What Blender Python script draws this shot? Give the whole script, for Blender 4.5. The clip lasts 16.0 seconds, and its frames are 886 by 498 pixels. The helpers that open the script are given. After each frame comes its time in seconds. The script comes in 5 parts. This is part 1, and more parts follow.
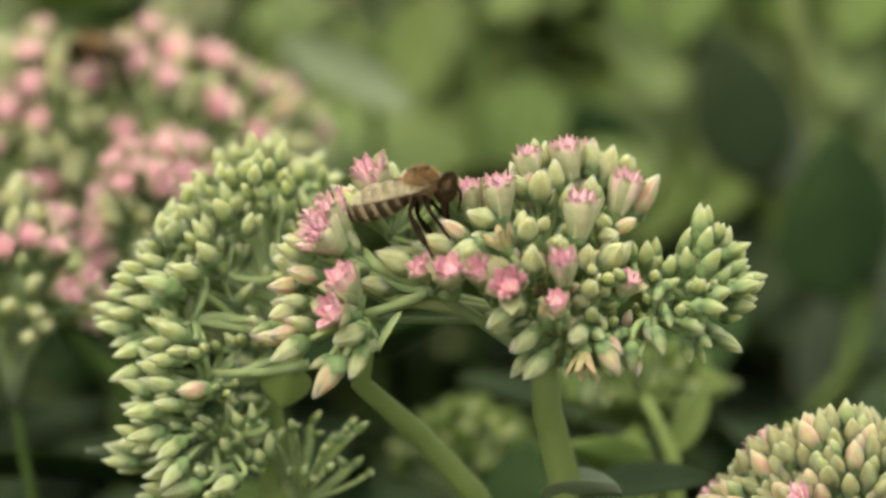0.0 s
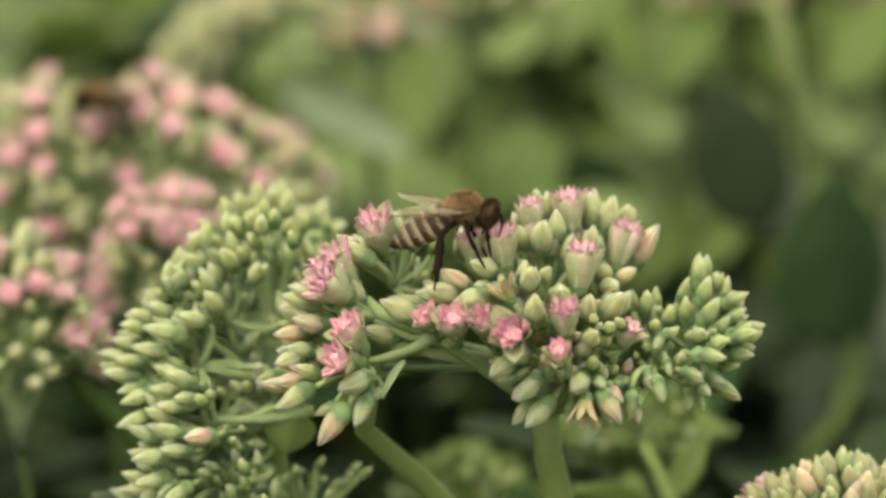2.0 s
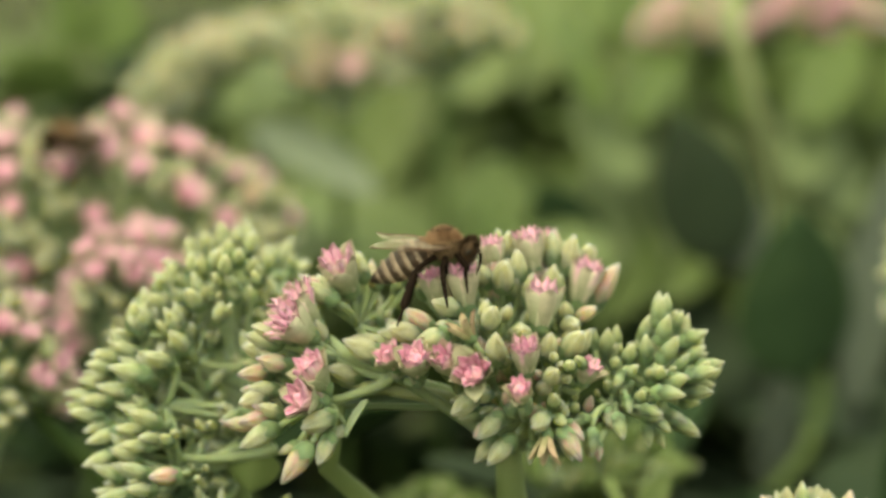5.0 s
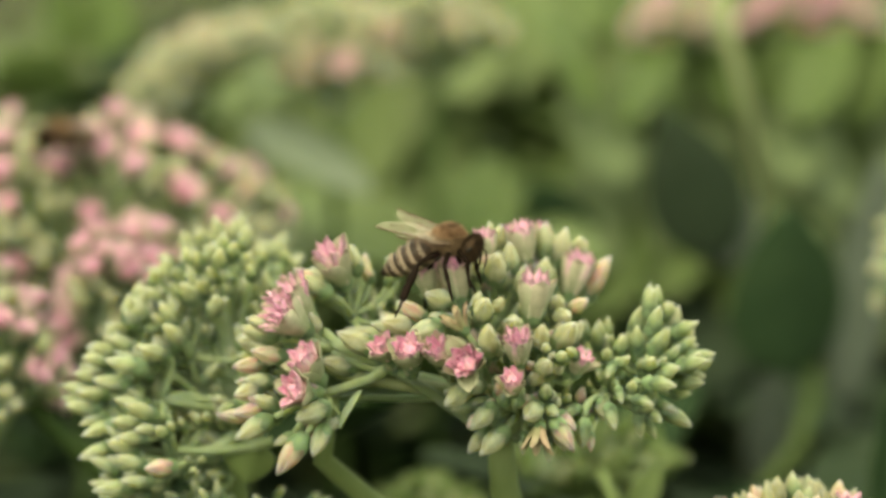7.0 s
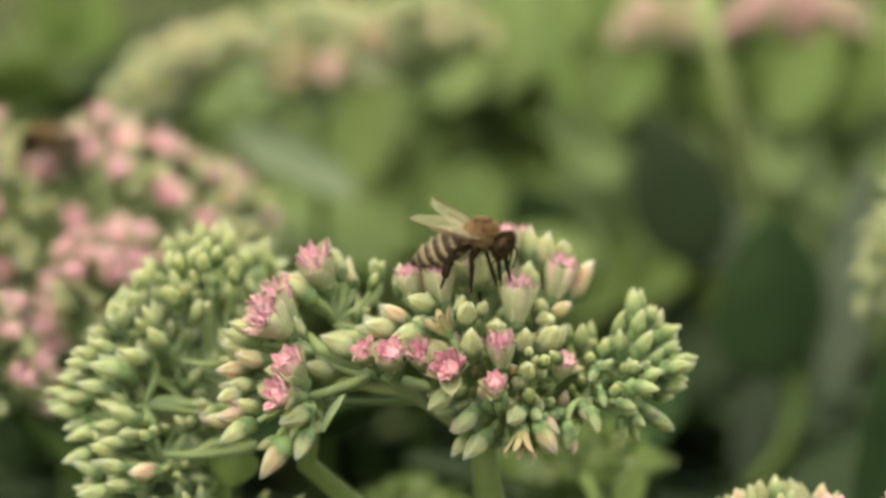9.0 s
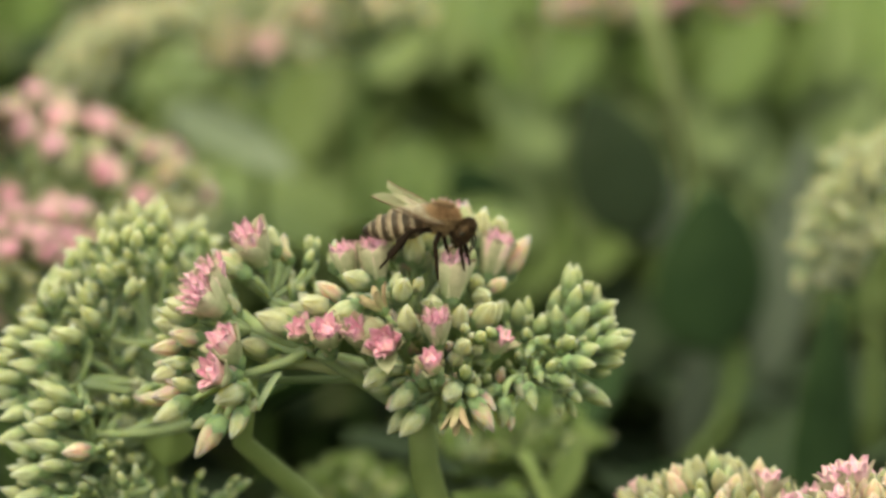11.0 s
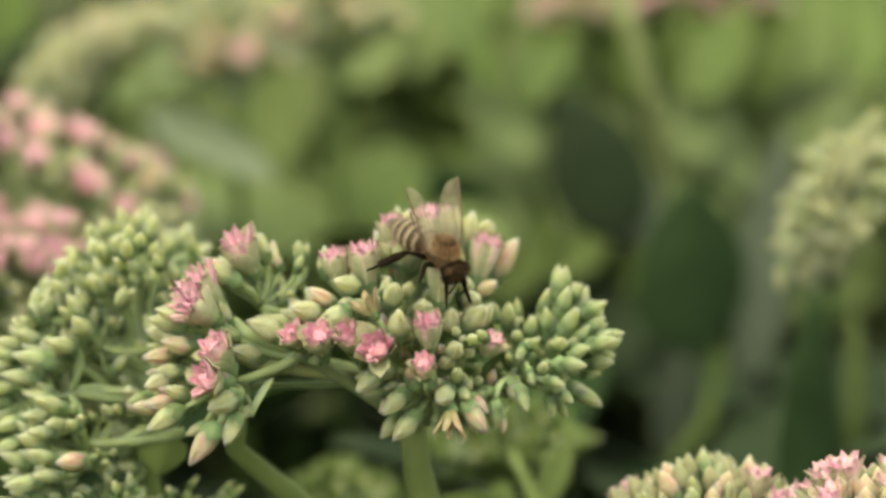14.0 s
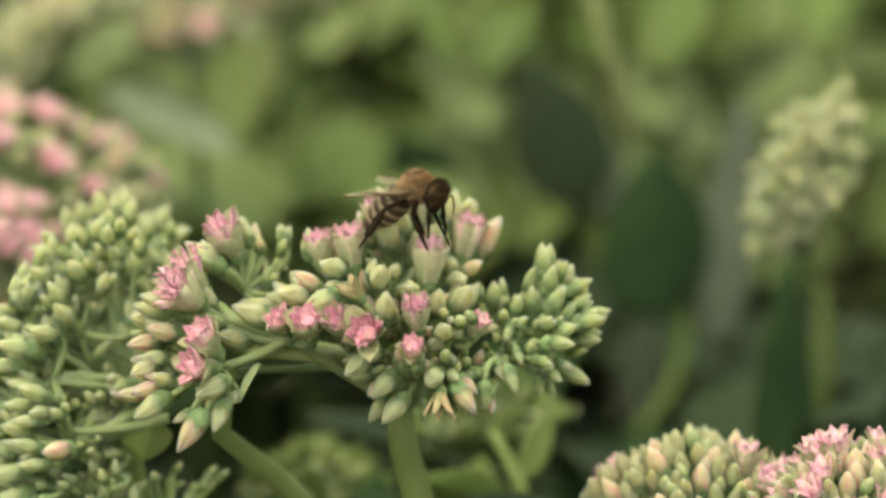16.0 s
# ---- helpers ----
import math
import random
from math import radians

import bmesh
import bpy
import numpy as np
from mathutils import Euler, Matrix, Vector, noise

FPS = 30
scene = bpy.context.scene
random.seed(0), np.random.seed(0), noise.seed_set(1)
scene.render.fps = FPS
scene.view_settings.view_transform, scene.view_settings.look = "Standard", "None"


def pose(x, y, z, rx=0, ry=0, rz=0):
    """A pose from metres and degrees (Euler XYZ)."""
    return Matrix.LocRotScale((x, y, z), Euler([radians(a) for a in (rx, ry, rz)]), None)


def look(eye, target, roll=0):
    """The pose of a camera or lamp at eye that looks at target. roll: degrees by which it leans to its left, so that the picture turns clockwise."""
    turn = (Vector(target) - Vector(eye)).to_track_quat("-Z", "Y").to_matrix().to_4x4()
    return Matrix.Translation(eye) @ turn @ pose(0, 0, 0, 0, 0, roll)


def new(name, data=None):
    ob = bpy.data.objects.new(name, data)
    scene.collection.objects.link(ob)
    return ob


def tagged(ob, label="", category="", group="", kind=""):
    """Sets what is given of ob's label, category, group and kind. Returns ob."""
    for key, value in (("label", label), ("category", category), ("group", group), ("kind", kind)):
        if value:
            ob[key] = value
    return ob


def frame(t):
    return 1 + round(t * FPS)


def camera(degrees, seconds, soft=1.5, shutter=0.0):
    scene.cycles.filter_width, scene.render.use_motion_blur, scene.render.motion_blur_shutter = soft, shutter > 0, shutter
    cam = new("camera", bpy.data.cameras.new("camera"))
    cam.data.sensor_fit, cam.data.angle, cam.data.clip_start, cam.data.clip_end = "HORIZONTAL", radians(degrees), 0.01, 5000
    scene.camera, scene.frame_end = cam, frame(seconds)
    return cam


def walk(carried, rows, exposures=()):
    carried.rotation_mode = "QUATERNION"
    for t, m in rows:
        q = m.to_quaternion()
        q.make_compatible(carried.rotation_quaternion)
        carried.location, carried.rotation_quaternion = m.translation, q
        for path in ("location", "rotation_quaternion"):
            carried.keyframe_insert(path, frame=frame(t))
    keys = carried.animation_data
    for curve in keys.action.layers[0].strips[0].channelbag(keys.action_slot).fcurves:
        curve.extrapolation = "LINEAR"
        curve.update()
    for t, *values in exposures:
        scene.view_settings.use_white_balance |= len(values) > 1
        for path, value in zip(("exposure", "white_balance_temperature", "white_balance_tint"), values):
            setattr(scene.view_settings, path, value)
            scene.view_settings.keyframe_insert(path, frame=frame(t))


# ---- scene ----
cam = camera(22.0, 16.0, soft=2.9)
PATH = [
    (0, (0.00411, -0.27045, 0.50163), (-0.00194, -0.00474, 0.45405), 0.62),
    (0.5, (0.00358, -0.27127, 0.50292), (-0.00249, -0.00535, 0.45657), 0.76),
    (1, (0.00278, -0.27224, 0.50423), (-0.00519, -0.00612, 0.45936), 0.60),
    (1.5, (0.00247, -0.27372, 0.50372), (-0.00416, -0.00724, 0.46077), 0.83),
    (2, (0.00264, -0.27474, 0.50372), (-0.00239, -0.00825, 0.46061), 0.76),
    (2.5, (0.00319, -0.27551, 0.50437), (-0.00076, -0.00891, 0.46186), 0.71),
    (3, (0.00286, -0.27597, 0.50430), (-0.00160, -0.00925, 0.46258), 0.80),
    (3.5, (0.00305, -0.27614, 0.50449), (-0.00183, -0.00940, 0.46297), 0.76),
    (4, (0.00375, -0.27671, 0.50407), (-0.00035, -0.00980, 0.46354), 0.82),
    (4.5, (0.00461, -0.27698, 0.50497), (0.00150, -0.00992, 0.46541), 0.74),
    (7, (0.00473, -0.27991, 0.50408), (0.00306, -0.01273, 0.46520), 0.47),
    (7.5, (0.00534, -0.28109, 0.50368), (0.00455, -0.01388, 0.46498), 0.55),
    (8, (0.00558, -0.28128, 0.50443), (0.00556, -0.01400, 0.46625), 0.37),
    (8.5, (0.00536, -0.28108, 0.50420), (0.00490, -0.01373, 0.46645), 0.39),
    (9, (0.00523, -0.28041, 0.50384), (0.00507, -0.01311, 0.46573), 0.47),
    (9.5, (0.00609, -0.27971, 0.50400), (0.00837, -0.01264, 0.46444), 0.47),
    (12, (0.00654, -0.27892, 0.50343), (0.01367, -0.01226, 0.46171), 0.24),
    (12.5, (0.00656, -0.27921, 0.50345), (0.01423, -0.01270, 0.46090), 0.01),
    (13, (0.00600, -0.27958, 0.50432), (0.01474, -0.01309, 0.46186), -0.20),
    (13.5, (0.00456, -0.28002, 0.50552), (0.01419, -0.01339, 0.46414), -0.27),
    (14, (0.00368, -0.28020, 0.50404), (0.01387, -0.01346, 0.46347), -0.47),
    (14.5, (0.00219, -0.27994, 0.50419), (0.01431, -0.01351, 0.46211), -0.64),
    (15, (0.00096, -0.27962, 0.50446), (0.01487, -0.01357, 0.46065), -0.68),
    (15.5, (-0.00067, -0.27892, 0.50533), (0.01551, -0.01316, 0.46048), -0.95),
    (16, (-0.00302, -0.27783, 0.50715), (0.01531, -0.01241, 0.46111), -1.18),
]
walk(cam, [(t, look(eye, target, roll)) for t, eye, target, roll in PATH], [(0.0, -0.25, 8350, -17), (16.0, -0.25, 8350, -17)])
cam.data.dof.use_dof = True
cam.data.dof.focus_distance = 0.275
cam.data.dof.aperture_fstop = 10.0
cam.data.dof.aperture_blades = 0

# ---- light: a garden under an even veil of cloud, the sun behind it to the upper left ----
world = bpy.data.worlds.new("world")
scene.world = world
world.use_nodes = True
wn, wl = world.node_tree.nodes, world.node_tree.links
sky = wn.new("ShaderNodeTexSky")
sky.sky_type, sky.sun_disc = "NISHITA", False
sky.sun_elevation, sky.sun_rotation = radians(58), radians(205)
sky.air_density, sky.dust_density, sky.ozone_density = 0.6, 7.0, 0.2
wn["Background"].inputs["Strength"].default_value = 0.47
veil = wn.new("ShaderNodeMix")
veil.data_type = "RGBA"
veil.inputs[0].default_value = 0.65
veil.inputs[7].default_value = (3.6, 3.55, 3.3, 1)
wl.new(sky.outputs[0], veil.inputs[6])
wl.new(veil.outputs[2], wn["Background"].inputs["Color"])
sun = new("sun", bpy.data.lights.new("sun", "SUN"))
sun.data.energy, sun.data.angle, sun.data.color = 0.25, radians(80), (1.0, 0.95, 0.86)
sun.matrix_world = look((-0.6, -1.2, 2.55), (0, 0, 0.4))

# ---- materials ----
def material(name, rough=0.5, sss=0.0, radius=0.0012, spec=0.4):
    m = bpy.data.materials.new(name)
    m.use_nodes = True
    n, l = m.node_tree.nodes, m.node_tree.links
    b = n["Principled BSDF"]
    b.inputs["Roughness"].default_value = rough
    b.inputs["Specular IOR Level"].default_value = spec
    if sss:
        b.inputs["Subsurface Weight"].default_value = sss
        b.inputs["Subsurface Radius"].default_value = (radius, radius * 0.9, radius * 0.5)
        b.inputs["Subsurface Scale"].default_value = 1.0
    return m, n, l, b


def ramp(n, stops):
    r = n.new("ShaderNodeValToRGB")
    e = r.color_ramp.elements
    while len(e) < len(stops):
        e.new(0.5)
    for el, (p, c) in zip(e, stops):
        el.position, el.color = p, (*c, 1)
    return r


def mix(n, l, fac, a, b, blend="MIX"):
    x = n.new("ShaderNodeMix")
    x.data_type, x.blend_type = "RGBA", blend
    for sock, v in ((x.inputs[0], fac), (x.inputs[6], a), (x.inputs[7], b)):
        if isinstance(v, (int, float)):
            sock.default_value = v
        elif isinstance(v, tuple):
            sock.default_value = (*v, 1)
        else:
            l.new(v, sock)
    return x.outputs[2]


def noise_of(n, l, scale, detail=3.0, rough=0.55, coord=None):
    t = n.new("ShaderNodeTexNoise")
    t.inputs["Scale"].default_value, t.inputs["Detail"].default_value, t.inputs["Roughness"].default_value = scale, detail, rough
    l.new(coord or n.new("ShaderNodeTexCoord").outputs["Object"], t.inputs["Vector"])
    return t.outputs["Fac"]


def bumped(n, l, b, height, dist, strength=0.5):
    u = n.new("ShaderNodeBump")
    u.inputs["Distance"].default_value, u.inputs["Strength"].default_value = dist, strength
    l.new(height, u.inputs["Height"])
    l.new(u.outputs[0], b.inputs["Normal"])


def along(n, l, length, axis=2):
    """0 to 1 along the local axis of a bud or petal."""
    c = n.new("ShaderNodeTexCoord")
    s = n.new("ShaderNodeSeparateXYZ")
    l.new(c.outputs["Object"], s.inputs[0])
    d = n.new("ShaderNodeMath")
    d.operation = "DIVIDE"
    d.inputs[1].default_value = length
    l.new(s.outputs[axis], d.inputs[0])
    return d.outputs[0]


def petal_material(name, stops, alt, alt_share=0.35, length=0.004, streak=None, solid=False):
    """A colour ramp from base to tip, some of it shifted piece by piece to a second hue, with faint veins."""
    m, n, l, b = material(name, 0.7, 1.0 if solid else 0.0, 0.004, 0.12)
    r = ramp(n, stops)
    l.new(along(n, l, length), r.inputs[0])
    info = n.new("ShaderNodeObjectInfo")
    r2 = ramp(n, [(1 - alt_share - 0.1, (0, 0, 0)), (1.0, (1, 1, 1))])
    l.new(info.outputs["Random"], r2.inputs[0])
    tint = mix(n, l, r2.outputs[0], r.outputs[0], mix(n, l, 0.55, r.outputs[0], alt))
    if streak:
        # fine lengthwise streaks of a second colour
        long = n.new("ShaderNodeMapping")
        long.inputs["Scale"].default_value = (1, 1, 0.12)
        l.new(n.new("ShaderNodeTexCoord").outputs["Object"], long.inputs[0])
        rs = ramp(n, [(0.46, (0, 0, 0)), (0.62, (1, 1, 1))])
        l.new(noise_of(n, l, 1700, 2, 0.5, long.outputs[0]), rs.inputs[0])
        tint = mix(n, l, rs.outputs[0], tint, streak)
    spots = noise_of(n, l, 900, 3)
    r3 = ramp(n, [(0.35, (0.82, 0.84, 0.78)), (0.65, (1.06, 1.05, 1.04))])
    l.new(spots, r3.inputs[0])
    colour = mix(n, l, 1.0, tint, r3.outputs[0], "MULTIPLY")
    l.new(colour, b.inputs["Base Color"])
    bumped(n, l, b, noise_of(n, l, 2600, 2), 0.00005, 0.5)
    return m


BUD = petal_material("bud_skin", [(0.0, (0.259, 0.331, 0.197)), (0.3, (0.341, 0.394, 0.269)), (0.65, (0.389, 0.408, 0.307)), (1.0, (0.413, 0.403, 0.326))], (0.470, 0.413, 0.331), 0.3, streak=(0.451, 0.446, 0.336), solid=True)
BUD_GREEN = petal_material("young_bud_skin", [(0.0, (0.169, 0.232, 0.142)), (0.5, (0.245, 0.308, 0.196)), (1.0, (0.414, 0.421, 0.311))], (0.316, 0.340, 0.229), solid=True)
BUD_PALE = petal_material("pale_green_bud_skin", [(0.0, (0.25, 0.33, 0.195)), (0.4, (0.335, 0.40, 0.265)), (1.0, (0.43, 0.44, 0.335))], (0.40, 0.42, 0.30), streak=(0.42, 0.445, 0.33), solid=True)
BUD_TAN = petal_material("tan_bud_skin", [(0.0, (0.190, 0.252, 0.156)), (0.4, (0.264, 0.297, 0.210)), (1.0, (0.316, 0.320, 0.248))], (0.372, 0.297, 0.262), streak=(0.337, 0.315, 0.239), solid=True)
BUD_BLUSH = petal_material("blushing_bud_skin", [(0.0, (0.370, 0.405, 0.255)), (0.4, (0.475, 0.458, 0.334)), (0.75, (0.546, 0.475, 0.387)), (1.0, (0.581, 0.405, 0.387))], (0.581, 0.405, 0.387), streak=(0.581, 0.370, 0.370), solid=True)
PETAL = petal_material("petal_skin", [(0.0, (0.357, 0.423, 0.254)), (0.35, (0.489, 0.498, 0.352)), (0.8, (0.564, 0.536, 0.418)), (1.0, (0.602, 0.526, 0.442))], (0.611, 0.498, 0.437))
PINK = petal_material("pink_petal_skin", [(0.0, (0.82, 0.72, 0.60)), (0.35, (0.91, 0.60, 0.70)), (0.75, (0.92, 0.49, 0.74)), (1.0, (0.92, 0.55, 0.80))], (0.92, 0.43, 0.67), streak=(0.91, 0.66, 0.74))
ROSE = petal_material("rose_petal_skin", [(0.0, (0.48, 0.53, 0.36)), (0.35, (0.68, 0.65, 0.52)), (0.65, (0.84, 0.58, 0.67)), (1.0, (0.90, 0.47, 0.74))], (0.76, 0.65, 0.58), streak=(0.78, 0.68, 0.59))
TAN = petal_material("withered_petal_skin", [(0.05, (0.38, 0.37, 0.21)), (0.5, (0.48, 0.41, 0.28)), (1.0, (0.50, 0.37, 0.29))], (0.55, 0.34, 0.30))


def green_material(name, a, b2, c, rough=0.5, scale=220, sss=0.12, spec=0.2, vary=0.22):
    m, n, l, b = material(name, rough, sss, 0.002 if sss > 0.5 else 0.001, spec)
    r = ramp(n, [(0.3, a), (0.55, b2), (0.75, c)])
    l.new(noise_of(n, l, scale, 4), r.inputs[0])
    info = n.new("ShaderNodeObjectInfo")
    hue = n.new("ShaderNodeHueSaturation")
    ma = n.new("ShaderNodeMapRange")
    ma.inputs[3].default_value, ma.inputs[4].default_value = 1 - vary, 1 + vary
    l.new(info.outputs["Random"], ma.inputs[0])
    l.new(ma.outputs[0], hue.inputs["Value"])
    l.new(r.outputs[0], hue.inputs["Color"])
    l.new(hue.outputs[0], b.inputs["Base Color"])
    bumped(n, l, b, noise_of(n, l, scale * 5, 3), 0.0001, 0.5)
    return m


CALYX = green_material("calyx_green", (0.175, 0.25, 0.14), (0.22, 0.30, 0.175), (0.265, 0.34, 0.205), 0.5, 700, 0.8)
STALK = green_material("stalk_green", (0.275, 0.345, 0.21), (0.32, 0.385, 0.24), (0.36, 0.42, 0.265), 0.5, 500, 0.8)
STEM = green_material("stem_green", (0.19, 0.245, 0.10), (0.23, 0.285, 0.122), (0.27, 0.32, 0.145), 0.5, 160)
LEAF = green_material("fleshy_leaf", (0.09, 0.13, 0.043), (0.12, 0.17, 0.056), (0.15, 0.20, 0.069), 0.42, 60, vary=0.12)
# leaf green darkened to carry the shade low in the bed
LEAF_SHADED = green_material("shaded_leaf", (0.019, 0.036, 0.017), (0.027, 0.049, 0.023), (0.037, 0.062, 0.030), 0.6, 60, spec=0.06)
LEAF_PALE = green_material("glaucous_leaf", (0.21, 0.28, 0.19), (0.26, 0.33, 0.23), (0.31, 0.375, 0.27), 0.35, 60)
LEAF_LIGHT = green_material("light_leaf", (0.125, 0.17, 0.067), (0.155, 0.20, 0.08), (0.18, 0.225, 0.095), 0.45, 50, vary=0.12)
STEM_PALE = green_material("pale_stem_green", (0.36, 0.41, 0.22), (0.41, 0.45, 0.26), (0.46, 0.49, 0.29), 0.5, 300, 0.8)
STEM_FAR = green_material("yellowish_stem", (0.32, 0.36, 0.19), (0.36, 0.40, 0.215), (0.39, 0.425, 0.235), 0.55, 160)
# stem green darkened, so that stems read as shaded by their heads
STEM_SHADED = green_material("shaded_stem", (0.05, 0.085, 0.03), (0.07, 0.105, 0.038), (0.09, 0.125, 0.046), 0.6, 160, spec=0.08)
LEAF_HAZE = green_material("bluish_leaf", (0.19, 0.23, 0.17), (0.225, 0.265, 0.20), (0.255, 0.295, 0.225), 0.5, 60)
# darkened, greyed leaf green: shade and dull haze put into the colour
LEAF_HALF_SHADED = green_material("half_shaded_leaf", (0.028, 0.043, 0.026), (0.037, 0.054, 0.033), (0.050, 0.067, 0.044), 0.6, 60, spec=0.08)
# paler, greyer leaf green: the haze behind the heads is in this colour
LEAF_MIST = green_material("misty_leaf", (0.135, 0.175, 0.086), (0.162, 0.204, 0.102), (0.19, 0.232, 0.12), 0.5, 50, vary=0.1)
LEAF_GREY = green_material("grey_leaf", (0.108, 0.13, 0.108), (0.13, 0.157, 0.13), (0.156, 0.182, 0.154), 0.45, 60)


def ground_material(name, a, b2, c, scale):
    m, n, l, b = material(name, 0.9, spec=0.2)
    r = ramp(n, [(0.3, a), (0.5, b2), (0.7, c)])
    l.new(mix(n, l, 0.5, noise_of(n, l, scale, 6), noise_of(n, l, scale * 9, 4)), r.inputs[0])
    l.new(r.outputs[0], b.inputs["Base Color"])
    bumped(n, l, b, noise_of(n, l, scale * 6, 6), 0.01, 0.8)
    return m


SOIL = ground_material("soil", (0.02, 0.016, 0.01), (0.04, 0.03, 0.02), (0.07, 0.055, 0.035), 12)


def chitin(name, a, b2, rough, spec=0.5):
    m, n, l, b = material(name, rough, spec=spec)
    r = ramp(n, [(0.3, a), (0.7, b2)])
    l.new(noise_of(n, l, 1500, 4), r.inputs[0])
    l.new(r.outputs[0], b.inputs["Base Color"])
    bumped(n, l, b, noise_of(n, l, 6000, 2), 0.00003, 0.6)
    return m


SHELL = chitin("dark_shell", (0.010, 0.006, 0.004), (0.018, 0.010, 0.007), 0.7, 0.08)
EYE = chitin("eye_black", (0.010, 0.006, 0.004), (0.018, 0.011, 0.008), 0.32, 0.5)
FUR = chitin("tan_fur", (0.30, 0.18, 0.11), (0.54, 0.365, 0.25), 0.75, 0.2)
FUR_MID = chitin("brown_fur_flank", (0.12, 0.075, 0.045), (0.30, 0.20, 0.125), 0.75, 0.2)
FUR_PALE = chitin("pale_fur", (0.38, 0.295, 0.235), (0.50, 0.405, 0.335), 0.75, 0.2)
FUR_DARK = chitin("brown_fur", (0.03, 0.018, 0.011), (0.085, 0.05, 0.028), 0.75, 0.2)


def band_material():
    """Abdomen rings: dark brown plates with a paler felted band at the front of each."""
    m, n, l, b = material("banded_shell", 0.45, spec=0.4)
    v = along(n, l, -0.0087, 0)
    wob = n.new("ShaderNodeMath")
    wob.operation = "MULTIPLY_ADD"
    wob.inputs[1].default_value = 0.03
    l.new(noise_of(n, l, 700, 3), wob.inputs[0])
    l.new(v, wob.inputs[2])
    w = n.new("ShaderNodeMath")
    w.operation = "MULTIPLY"
    w.inputs[1].default_value = 6.0
    l.new(wob.outputs[0], w.inputs[0])
    f = n.new("ShaderNodeMath")
    f.operation = "FRACT"
    l.new(w.outputs[0], f.inputs[0])
    r = ramp(n, [(0.0, (0.05, 0.028, 0.018)), (0.08, (0.52, 0.405, 0.325)), (0.34, (0.38, 0.275, 0.21)), (0.46, (0.13, 0.08, 0.055)), (0.60, (0.068, 0.042, 0.03)), (0.97, (0.048, 0.03, 0.021))])
    l.new(f.outputs[0], r.inputs[0])
    tip = ramp(n, [(0.80, (0, 0, 0)), (0.90, (1, 1, 1))])
    l.new(v, tip.inputs[0])
    front = ramp(n, [(0.10, (1, 1, 1)), (0.34, (0, 0, 0))])
    l.new(v, front.inputs[0])
    c1 = mix(n, l, tip.outputs[0], r.outputs[0], (0.018, 0.010, 0.007))
    c2 = mix(n, l, mix(n, l, 0.75, (0.0, 0.0, 0.0), front.outputs[0]), c1, (0.05, 0.026, 0.015))
    s = noise_of(n, l, 2500, 3)
    r3 = ramp(n, [(0.3, (0.75, 0.75, 0.75)), (0.7, (1.15, 1.15, 1.15))])
    l.new(s, r3.inputs[0])
    l.new(mix(n, l, 1.0, c2, r3.outputs[0], "MULTIPLY"), b.inputs["Base Color"])
    bumped(n, l, b, noise_of(n, l, 9000, 2), 0.00004, 0.7)
    return m


BANDS = band_material()


def wing_material():
    m, n, l, b = material("wing_film", 0.25, spec=0.6)
    b.inputs["Base Color"].default_value = (0.62, 0.52, 0.42, 1)
    r = ramp(n, [(0.3, (0.18, 0.18, 0.18)), (0.7, (0.36, 0.36, 0.36))])
    l.new(noise_of(n, l, 500, 3), r.inputs[0])
    l.new(r.outputs[0], b.inputs["Alpha"])
    return m


WING = wing_material()
VEIN = chitin("wing_vein", (0.085, 0.042, 0.026), (0.15, 0.08, 0.05), 0.5)

# ---- shapes ----
def P(x, y, z):
    """A place from millimetres about the middle of the main flower head, 45 cm over the ground."""
    return Vector((x / 1000, y / 1000, 0.45 + z / 1000))


def to_mesh(name, bm, mats, smooth=True):
    me = bpy.data.meshes.new(name)
    bm.normal_update()
    bm.to_mesh(me)
    bm.free()
    for m in mats if isinstance(mats, (list, tuple)) else [mats]:
        me.materials.append(m)
    if smooth:
        me.polygons.foreach_set("use_smooth", [True] * len(me.polygons))
    return me


def part(name, data, mat, parent, label="", m=None):
    """One mesh object under a thing or under a part; data is a bmesh or a shared mesh."""
    me = data if isinstance(data, bpy.types.Mesh) else to_mesh(name, data, mat)
    ob = new(name, me)
    ob.parent = parent
    if m is not None:
        ob.matrix_basis = m
    return tagged(ob, label)


def skin(bm, rings, closed=True, mat=0):
    """Faces between rings of vertices."""
    for a, b in zip(rings, rings[1:]):
        k = len(a)
        for i in range(k if closed else k - 1):
            j = (i + 1) % k
            f = bm.faces.new((a[i], a[j], b[j], b[i]))
            f.material_index = mat


def tube(bm, pts, radii, sides=8, mat=0, cap=True):
    """A round tube along points."""
    pts = [Vector(p) for p in pts]
    rings, x = [], None
    for i, p in enumerate(pts):
        d = (pts[min(i + 1, len(pts) - 1)] - pts[max(i - 1, 0)]).normalized()
        if x is None:
            x = d.orthogonal().normalized()
        x = (x - d * x.dot(d)).normalized()
        y = d.cross(x)
        r = radii[i] if isinstance(radii, (list, tuple)) else radii
        rings.append([bm.verts.new(p + r * (math.cos(a) * x + math.sin(a) * y)) for a in (2 * math.pi * k / sides for k in range(sides))])
    skin(bm, rings, True, mat)
    if cap:
        for ring in (rings[0][::-1], rings[-1]):
            bm.faces.new(ring).material_index = mat


def bend(a, b, mid, k=6):
    """Points on a curve from a to b, drawn towards mid."""
    a, b, mid = Vector(a), Vector(b), Vector(mid)
    return [(1 - s) ** 2 * a + 2 * s * (1 - s) * mid + s * s * b for s in (i / (k - 1) for i in range(k))]


